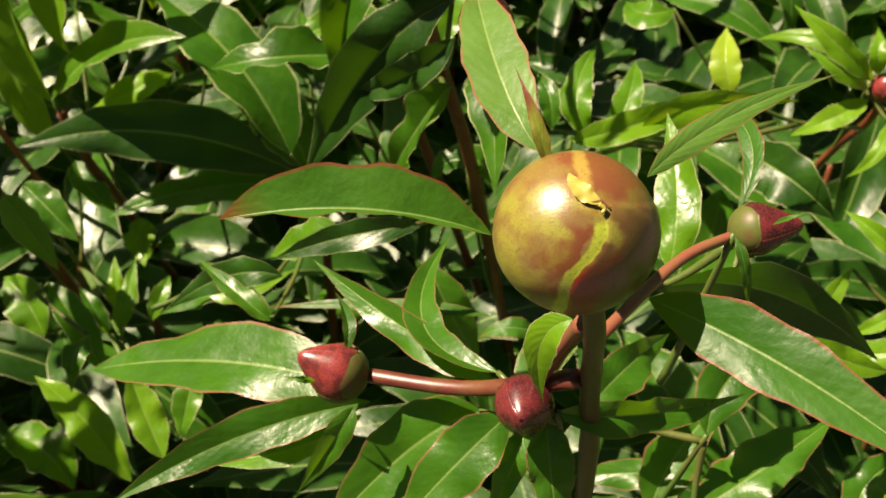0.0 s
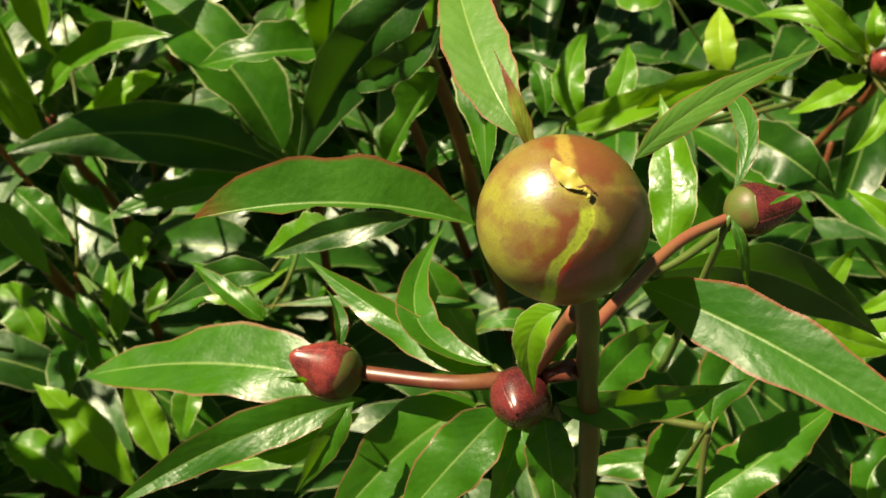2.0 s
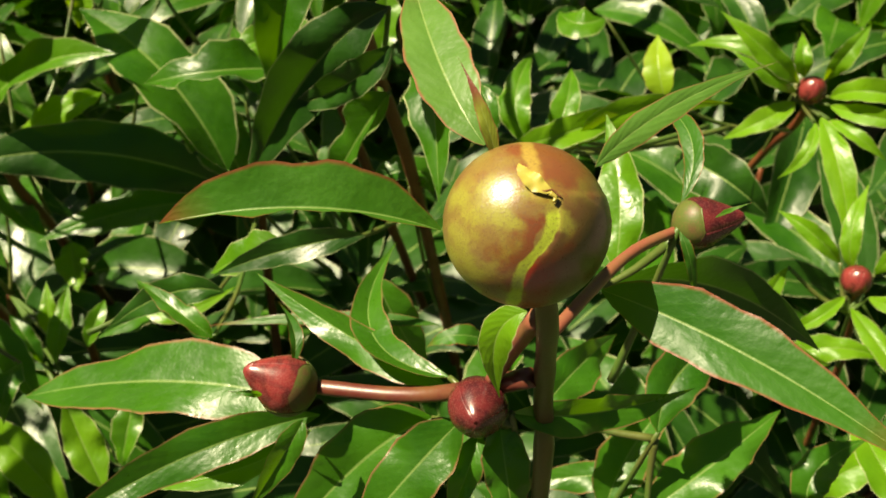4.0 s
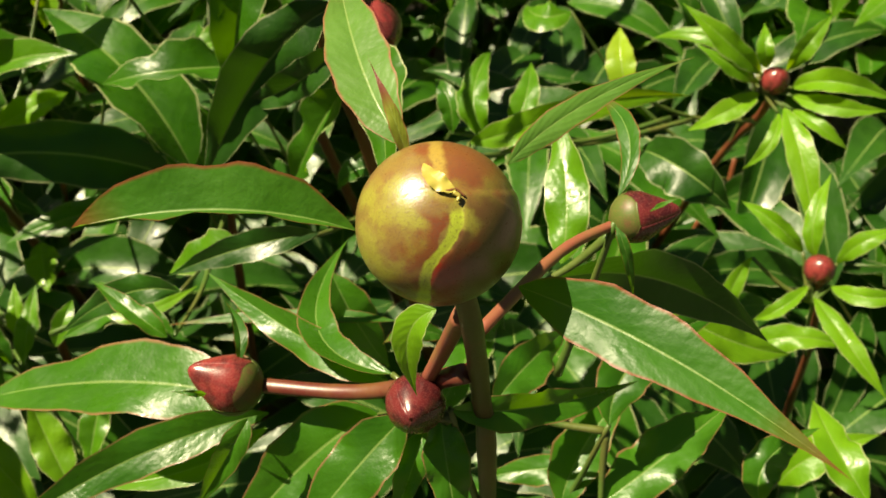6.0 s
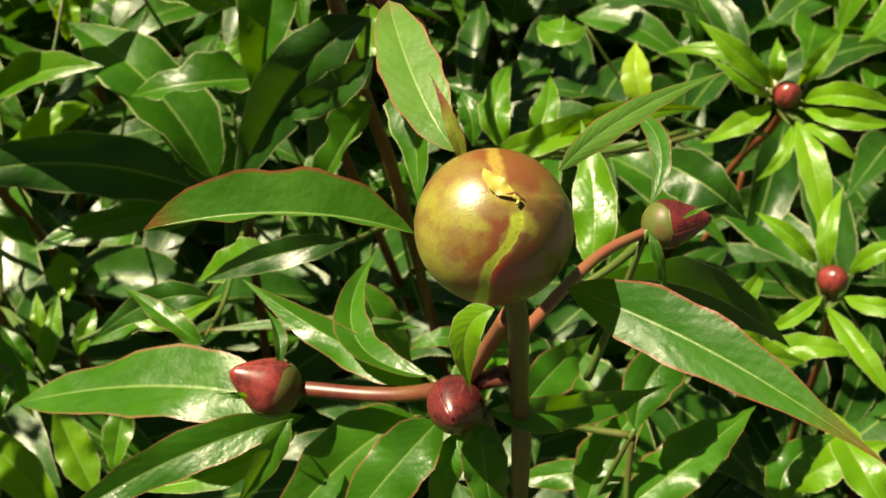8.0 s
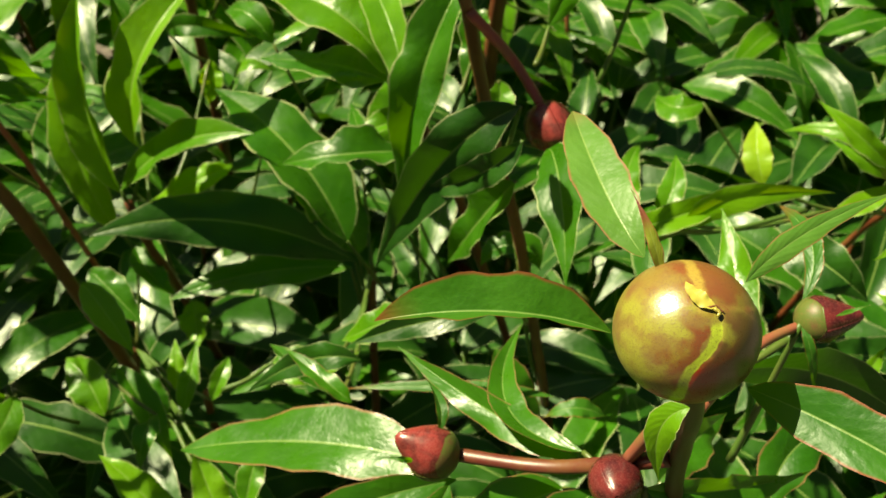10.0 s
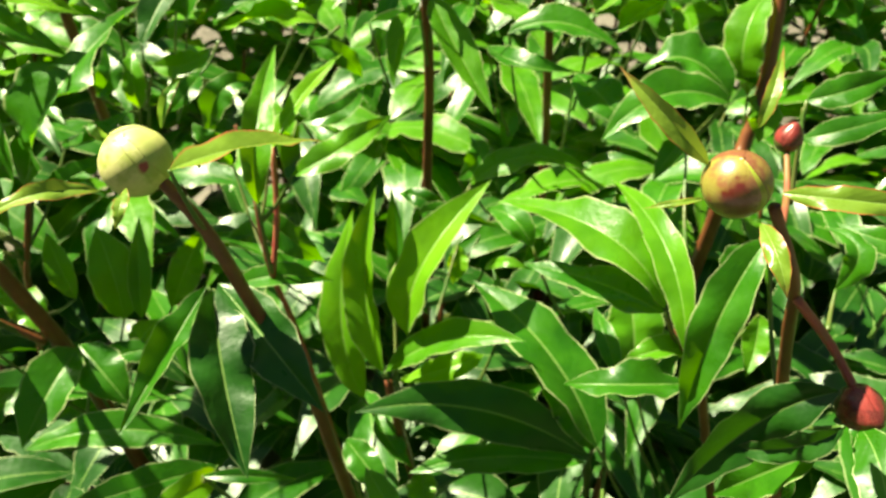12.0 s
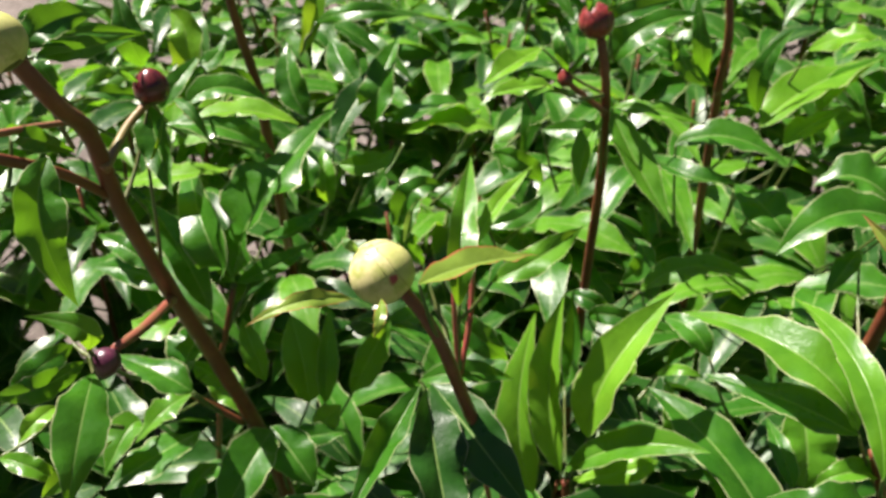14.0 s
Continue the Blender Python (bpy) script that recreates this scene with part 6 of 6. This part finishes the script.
leaf(s, (-0.1248, 0.6042, 0.6236), (-0.148, 0.5946, 0.6438), (-0.1504, 0.6105, 0.6584), 0.0155, (0.41, -0.8, 0.44), 15, 0.42, GREEN)
petiole(s, (-0.1248, 0.6042, 0.6236), (-0.1294, 0.6061, 0.6228))
leaf(s, (-0.0894, 0.6022, 0.6052), (-0.0922, 0.6039, 0.6404), (-0.0722, 0.6257, 0.6629), 0.0161, (-0.07, -0.92, 0.4), 14, 0.42, GREEN)
petiole(s, (-0.0894, 0.6022, 0.6052), (-0.1158, 0.6233, 0.5346))
leaf(s, (-0.0621, 0.6185, 0.6497), (-0.0381, 0.6064, 0.6697), (-0.0171, 0.6145, 0.6639), 0.0204, (-0.31, -0.32, 0.89), 16, 0.42, SUNNY)
petiole(s, (-0.0621, 0.6185, 0.6497), (-0.0785, 0.6191, 0.6024))
leaf(s, (-0.1713, 0.5006, 0.5102), (-0.1578, 0.5011, 0.533), (-0.1674, 0.5209, 0.5373), 0.0176, (-0.03, -0.8, 0.6), 22, 0.42, GREEN)
petiole(s, (-0.1713, 0.5006, 0.5102), (-0.1604, 0.5271, 0.4692))
leaf(s, (-0.1763, 0.4691, 0.5034), (-0.1933, 0.4654, 0.5191), (-0.2099, 0.476, 0.5127), 0.0159, (0.08, -0.64, 0.76), 24, 0.42, GREEN)
petiole(s, (-0.1763, 0.4691, 0.5034), (-0.16, 0.4676, 0.5295))
leaf(s, (-0.1916, 0.4524, 0.5149), (-0.1727, 0.4448, 0.5249), (-0.1376, 0.4488, 0.5128), 0.0148, (-0.03, -0.79, 0.61), 24, 0.42, GREEN)
petiole(s, (-0.1916, 0.4524, 0.5149), (-0.1804, 0.4797, 0.4745))

# peony shoot with a thick chestnut stem that leans out of the bush
s = shoot((-0.017, 0.555, 0), "peony shoot with a thick leaning chestnut brown stem", "leaning")
stem(s, 0.0095, (0.0327, 0.6231, 0.6776), (0.0345, 0.5981, 0.6399), (0.0341, 0.5629, 0.5751), (0.025, 0.5383, 0.5324), (0.0131, 0.5148, 0.4915), (-0.0019, 0.5348, 0.2458), (-0.0169, 0.5548, 0))
leaf(s, (0.0052, 0.6851, 0.62), (0.0234, 0.6514, 0.62), (0.0519, 0.6534, 0.6), 0.0288, (-0.37, -0.14, 0.92), 25, 0.44, GREEN)
petiole(s, (0.0052, 0.6851, 0.62), (0.0269, 0.5934, 0.5863))
leaf(s, (0.0222, 0.5522, 0.564), (0.013, 0.5604, 0.606), (0.0354, 0.6062, 0.624), 0.0332, (-0.33, -0.03, 0.94), 27, 0.44, LIGHT)
petiole(s, (0.0222, 0.5522, 0.564), (0.025, 0.5383, 0.5324))
leaf(s, (0.0222, 0.5501, 0.563), (0.0341, 0.5444, 0.554), (0.0319, 0.532, 0.539), 0.0295, (0.02, -0.24, 0.97), 25, 0.44, LIGHT)
petiole(s, (0.0222, 0.5501, 0.563), (0.025, 0.5383, 0.5324))

# ---- buds ----
def seamed_bud(parent, place, r, material, label):
    """A tight round bud whose outer petals lap over one another: each lap is a small step in the skin."""
    def step(x, w):
        x = min(1.0, max(0.0, x / w + 0.5))
        return x * x * (3 - 2 * x)

    def shape(th, az):
        p = Vector((math.sin(th) * math.cos(az), math.sin(th) * math.sin(az), math.cos(th)))
        u, v = p.x, 0.77 * p.y + 0.64 * p.z
        wob = 0.05 * noise.noise(p * 3.1) + 0.02 * noise.noise(p * 9.0)
        front = step(-0.64 * p.y + 0.77 * p.z + 0.1, 0.5)
        side = step(u - 0.04 - 0.20 * math.tanh(5 * (v + 0.33)) + 0.5 * wob, 0.05) * step(0.32 - v, 0.10)
        cap = step(v - 0.40 + 0.40 * u * u + 0.6 * wob, 0.04)
        k = 1 + front * (0.016 * side - 0.008 * cap) + 0.006 * noise.noise(p * 2.2)
        return Vector((p.x, p.y, p.z * 0.975)) * r * k

    verts, faces = ball(120, 200, shape)
    ob = mesh_object("bud", verts, faces, material, parent, label=label)
    ob.location = Vector(place) - origin_of(parent)
    return ob


def big_bud(key, place, axis, r, look_at, label, pale=False, skin=None):
    """A round flower bud; look_at is the azimuth of its seam with the lime strip."""
    s = SHOOTS[key]
    if skin:
        bud = seamed_bud(s, place, r, skin, label)
        rot = turned(axis)
    else:
        bud, rot = bud_base(s, place, axis, r, BUD_PALE if pale else BUD_GOLD, 0.02, label=label)
    a = look_at
    if pale:
        petal(bud, rot, r, a - 60, a + 50, 8, 150, 0.022, BUD_PALE, 0.02)
        petal(bud, rot, r, a + 66, a + 150, 10, 150, 0.016, BUD_CREAM, 0.02)
        petal(bud, rot, r, a + 150, a + 260, 12, 150, 0.03, BUD_PALE, 0.02)
    elif not skin:
        petal(bud, rot, r, a + 118, a + 264, 1, 174, 0.005, BUD_RED, 0.02, ends=0.0)
        petal(bud, rot, r, a - 26, a + 40, 6, 174, 0.003, BUD_LIME, 0.02, sway=15, ends=0.0)
        petal(bud, rot, r, a - 150, a - 8, 1, 174, 0.009, BUD_GOLD, 0.02, sway=13, ends=0.0)
        petal(bud, rot, r, a + 1, a + 128, 1, 174, 0.013, BUD_RED, 0.02, sway=18, ends=0.0)
    # calyx cups round the foot
    for k in range(4):
        petal(bud, rot, r, a + 90 * k + 10, a + 90 * k + 96, 138, 175, 0.03, SEPAL, 0.02, name="sepal")
    return bud, rot


hero, turn = big_bud("hero", (0.0214, 0.0902, 0.6891), (0.02, -0.27, 0.96), 0.0134, -104, "large round bud with golden green and russet petals", skin=BUD_HERO)
flap_rng = random.Random(3)
flap = leaf_data((-0.0024, 0.0006, 0.0133), (-0.0010, -0.0028, 0.0134), (0.0020, -0.0048, 0.0126), 0.0028, (0.0, -0.25, 1.0), 4, 0.55, flap_rng, 24, 3)
mesh_object("torn_petal_edge", flap[0], flap[1], CURL, hero, flap[2])
tongue(hero, Matrix.Identity(3), [(0.0016, -0.0050, 0.0126), (0.0024, -0.0056, 0.0123), (0.0020, -0.0062, 0.0120)], 0.0008, CURL, "curl")
tongue(hero, Matrix.Identity(3), [(-0.0002, -0.0046, 0.0127), (0.0010, -0.0047, 0.0127), (0.0020, -0.0044, 0.0126), (0.0033, -0.0053, 0.0119)], 0.0005, THREAD, "thread")
big_bud("right_bud", (-0.0464, 0.2636, 0.6985), (-0.05, -0.1, 1), 0.0124, -60, "round bud with golden orange petals")
big_bud("nodding", (-0.2795, 0.277, 0.6756), (-0.25, -0.2, 1), 0.0146, -95, "pale green round bud with one red streak", True)
big_bud("fat_stem", (-0.4226, 0.2554, 0.7818), (-0.4, -0.1, 1), 0.0120, -95, "pale green round bud", True)


def small_bud(key, place, axis, r, material=None, point=0.35, green=True, cup=122, label="small pointed crimson bud"):
    s = SHOOTS[key]
    bud, rot = bud_base(s, place, axis, r, material or BUD_PINK, point, 1.0, label)
    for k in range(3):
        petal(bud, rot, r, 120 * k, 120 * k + 126, 0, 160, 0.012 + 0.012 * k, material or BUD_PINK, point, 1.0, ends=0.05)
    if green:
        for k in range(3):
            petal(bud, rot, r, 120 * k - 100, 120 * k + 30, cup - 9 * k, 174, 0.042 + 0.012 * k, SEPAL, point, 1.0, name="sepal", ends=0.7)
    return bud


small_bud("hero", (-0.0272, 0.1169, 0.598), (-0.85, 0.15, 0.50), 0.0076, point=0.55, cup=84)
small_bud("hero", (0.0182, 0.0945, 0.6225), (-0.15, -0.75, 0.6), 0.0066, BUD_WINE, label="small round dark crimson bud in half shade")
small_bud("hero", (0.0725, 0.1295, 0.6418), (0.9, -0.15, 0.35), 0.0060, BUD_WINE, point=0.7, cup=96, label="small pointed dark crimson bud")
small_bud("right_bud", (0.0143, 0.2354, 0.6188), (0.3, -0.75, 0.2), 0.0088)
small_bud("right_bud", (-0.0156, 0.3205, 0.6821), (0.2, 0.1, 1), 0.0056)
small_bud("fat_stem", (-0.412, 0.3354, 0.7243), (0.0, 0.1, 1), 0.0086, BUD_WINE, point=0.12, cup=120, label="small round dark wine-red bud")
small_bud("fat_stem", (-0.402, 0.2343, 0.6354), (0.0, -0.6, -0.6), 0.0066, BUD_PLUM, 0.2, False, 122, "small dark plum-coloured hanging bud")
small_bud("far_mid", (-0.209, 0.5241, 0.6982), (0, 0, 1), 0.0112, point=0.05, green=False, label="round pink bud")
small_bud("far_mid", (-0.2244, 0.5079, 0.6646), (-0.3, 0, 1), 0.0050, label="tiny red bud")
small_bud("star", (0.204, 0.3086, 0.5258), (0, -0.2, 1), 0.0066, point=0.1, label="tiny red bud")
small_bud("star_low", (0.208, 0.2224, 0.4899), (0, -0.2, 1), 0.0066, point=0.1, green=False, label="tiny red bud")

s = SHOOTS["hero"]
branch(s, 0.0036, (0.0266, 0.0906, 0.6622), (0.0245, 0.0972, 0.6408), (0.0212, 0.0985, 0.6262))
branch(s, 0.0042, (0.0290, 0.0950, 0.6330), (0.0160, 0.1042, 0.6128), (0.0014, 0.1099, 0.6024), (-0.0225, 0.1174, 0.5962), material=STEM_WINE)
branch(s, 0.0027, (0.0295, 0.0930, 0.6497), (0.0519, 0.1181, 0.6438), (0.0682, 0.1290, 0.6405))
s = SHOOTS["right_bud"]
branch(s, 0.0038, (-0.0147, 0.2586, 0.6512), (0.001, 0.2519, 0.6356), (0.0123, 0.2389, 0.623), material=STALK_PINK)
branch(s, 0.0028, (-0.0258, 0.2657, 0.6796), (-0.0183, 0.2937, 0.6740), (-0.0156, 0.3190, 0.6783))
s = SHOOTS["fat_stem"]
branch(s, 0.0046, (-0.4129, 0.2854, 0.7072), (-0.4139, 0.2986, 0.7109), (-0.4157, 0.3147, 0.7140), (-0.4138, 0.3330, 0.7180), material=STEM_GREEN)
branch(s, 0.0050, (-0.4091, 0.3047, 0.6135), (-0.4001, 0.2643, 0.6304), (-0.4005, 0.2400, 0.6380))
branch(s, 0.0040, (-0.3898, 0.3158, 0.5078), (-0.4065, 0.3104, 0.5264), (-0.4185, 0.3038, 0.5425), material=STEM)
branch(s, 0.0050, (-0.4415, 0.2413, 0.7385), (-0.4257, 0.2694, 0.7139), (-0.4183, 0.2923, 0.6864), material=STEM)
branch(s, 0.0030, (-0.4356, 0.2497, 0.7423), (-0.4285, 0.268, 0.7371), (-0.4187, 0.2813, 0.7338))
s = SHOOTS["far_mid"]
branch(s, 0.0040, (-0.1966, 0.5182, 0.6376), (-0.2091, 0.5127, 0.6496), (-0.2231, 0.5072, 0.663))
branch(SHOOTS["petiole_pair"], 0.0034, (-0.2593, 0.3498, 0.5458), (-0.2563, 0.3625, 0.5802), (-0.2569, 0.3737, 0.6173), material=STALK_PINK)


# ---- soil ----
def soil():
    near = np.linspace(-2.0, 2.0, 121)
    axis = np.concatenate([[-600, -120, -30, -9, -4], near, [4, 9, 30, 120, 600]])
    verts, faces = [], []
    for y in axis:
        for x in axis:
            far = max(abs(x), abs(y))
            h = 0.018 * noise.noise((x * 5, y * 5, 0)) + 0.012 * noise.noise((x * 16, y * 16, 3)) + 0.007 * noise.noise((x * 45, y * 45, 7)) if far < 5 else 0
            verts.append((float(x), float(y), h))
    n = len(axis)
    for j in range(n - 1):
        for i in range(n - 1):
            faces.append((j * n + i, j * n + i + 1, (j + 1) * n + i + 1, (j + 1) * n + i))
    return tagged(mesh_object("ground", verts, faces, SOIL), "dry crumbly grey-brown garden soil", "ground", kind="structure")


soil()


def hedge():
    """An added dark green ring, unseen, that keeps low sky light off the bush."""
    m, n, l = nodes_of("sky blocker green")
    tc = n.new("ShaderNodeTexCoord")
    l.new(blend(n, l, noise_tex(n, l, 9, 5, tc.outputs["Object"]), (0.012, 0.030, 0.008), (0.05, 0.085, 0.02)), n["Principled BSDF"].inputs["Base Color"])
    n["Principled BSDF"].inputs["Roughness"].default_value = 0.9
    verts, faces, k = [], [], 96
    for i in range(k):
        a = 2 * math.pi * i / k
        for r, z in ((7.0, 0.0), (7.0, 3.6), (8.2, 3.6), (8.2, 0.0)):
            bump = 0.18 * noise.noise((5 * math.cos(a) * r, 5 * math.sin(a) * r, z))
            verts.append(((r + bump) * math.cos(a), (r + bump) * math.sin(a), z + (bump if z else -0.05)))
    for i in range(k):
        j = (i + 1) % k
        for q in range(3):
            faces.append((4 * i + q, 4 * j + q, 4 * j + q + 1, 4 * i + q + 1))
    return tagged(mesh_object("backdrop", verts, faces, m), "unseen dark green ring added to block low sky", "hedge", kind="structure")


hedge()


# ---- the rest of the bush: leafy shoots under and round the ones above ----
def leafy_shoot(height, seed, label):
    rng = random.Random(seed)
    s = new("peony_shoot")
    s.empty_display_size = 0.02
    tagged(s, label, "peony", "peony shoots of the bush")
    lean = Vector((rng.uniform(-0.05, 0.05), rng.uniform(-0.05, 0.05), 0))
    top = Vector((0, 0, height)) + lean
    tube("stem", s, smooth_path([top, top * 0.6 + Vector((0.004, 0.003, 0)), top * 0.25, Vector((0, 0, -0.03))], 5), (0.0018, 0.0035), STEM, 8)
    for k in range(6):
        az = 2.4 * k + rng.uniform(-0.4, 0.4)
        z = height * (0.52 + 0.48 * (k + 1) / 6)
        start = Vector((0, 0, z)) + lean * (z / height)
        out = Vector((math.cos(az), math.sin(az), 0))
        reach = rng.uniform(0.06, 0.12)
        hub = start + out * reach + Vector((0, 0, rng.uniform(0.005, 0.05)))
        petiole(s, hub, start - Vector((0, 0, 0.02)), STALK_GREEN)
        for j in range(rng.choice((4, 5))):
            turn_by = (j - 1.8) * 0.62 + rng.uniform(-0.15, 0.15)
            d = Vector((math.cos(az + turn_by), math.sin(az + turn_by), rng.uniform(-0.25, 0.45))).normalized()
            length = rng.uniform(0.085, 0.13)
            b = hub + d * 0.006 * j
            t = b + d * length + Vector((0, 0, -0.02))
            m = b + d * length * 0.5 + Vector((0, 0, 0.006))
            face = Vector((rng.uniform(-0.35, 0.35), rng.uniform(-0.35, 0.35), 1))
            verts, faces, uvs = leaf_data(b, m, t, length * rng.uniform(0.23, 0.33), face, rng.uniform(12, 32), 0.42, rng, 10, 2)
            # Low shoots get mostly the shade-darkened green, taller ones lighter leaves.
            mesh_object("leaf", verts, faces, rng.choice((SHADE_GREEN, SHADE_GREEN, SHADE_GREEN, SHADE_GREEN, SHADE_GREEN, SHADE_GREEN, GREEN) if height < 0.4 else (SHADE_GREEN, SHADE_GREEN, GREEN, GREEN, GREEN, LIGHT, LIGHT)), s, uvs)
    return s


FILL = random.Random(5)
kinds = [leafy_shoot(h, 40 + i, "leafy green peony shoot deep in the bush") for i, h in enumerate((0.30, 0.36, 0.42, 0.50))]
spots = []
for gx in range(-10, 8):
    for gy in range(-3, 15):
        x = gx * 0.103 + FILL.uniform(-0.035, 0.035)
        y = gy * 0.103 + FILL.uniform(-0.035, 0.035)
        spots.append((x, y))
first = set()
for x, y in spots:
    # the bush thins out on the left and behind, where bare soil shows
    if (x + 0.08) ** 2 / 0.90 ** 2 + (y - 0.58) ** 2 / 0.86 ** 2 > 1:
        continue
    if y < 0.42 and FILL.random() < 0.5:
        continue
    if x < -0.58 and y > 0.45:
        i = 3
    elif y < 0.62:
        i = FILL.choice((0, 0, 1))
    elif y < 0.85:
        i = FILL.choice((1, 2, 2))
    else:
        i = FILL.choice((2, 3, 3))
    place = pose(x, y, 0, FILL.uniform(-6, 6), FILL.uniform(-6, 6), FILL.uniform(0, 360))
    if i not in first:
        first.add(i)
        kinds[i].matrix_basis = place
    else:
        copy_thing(kinds[i], place)
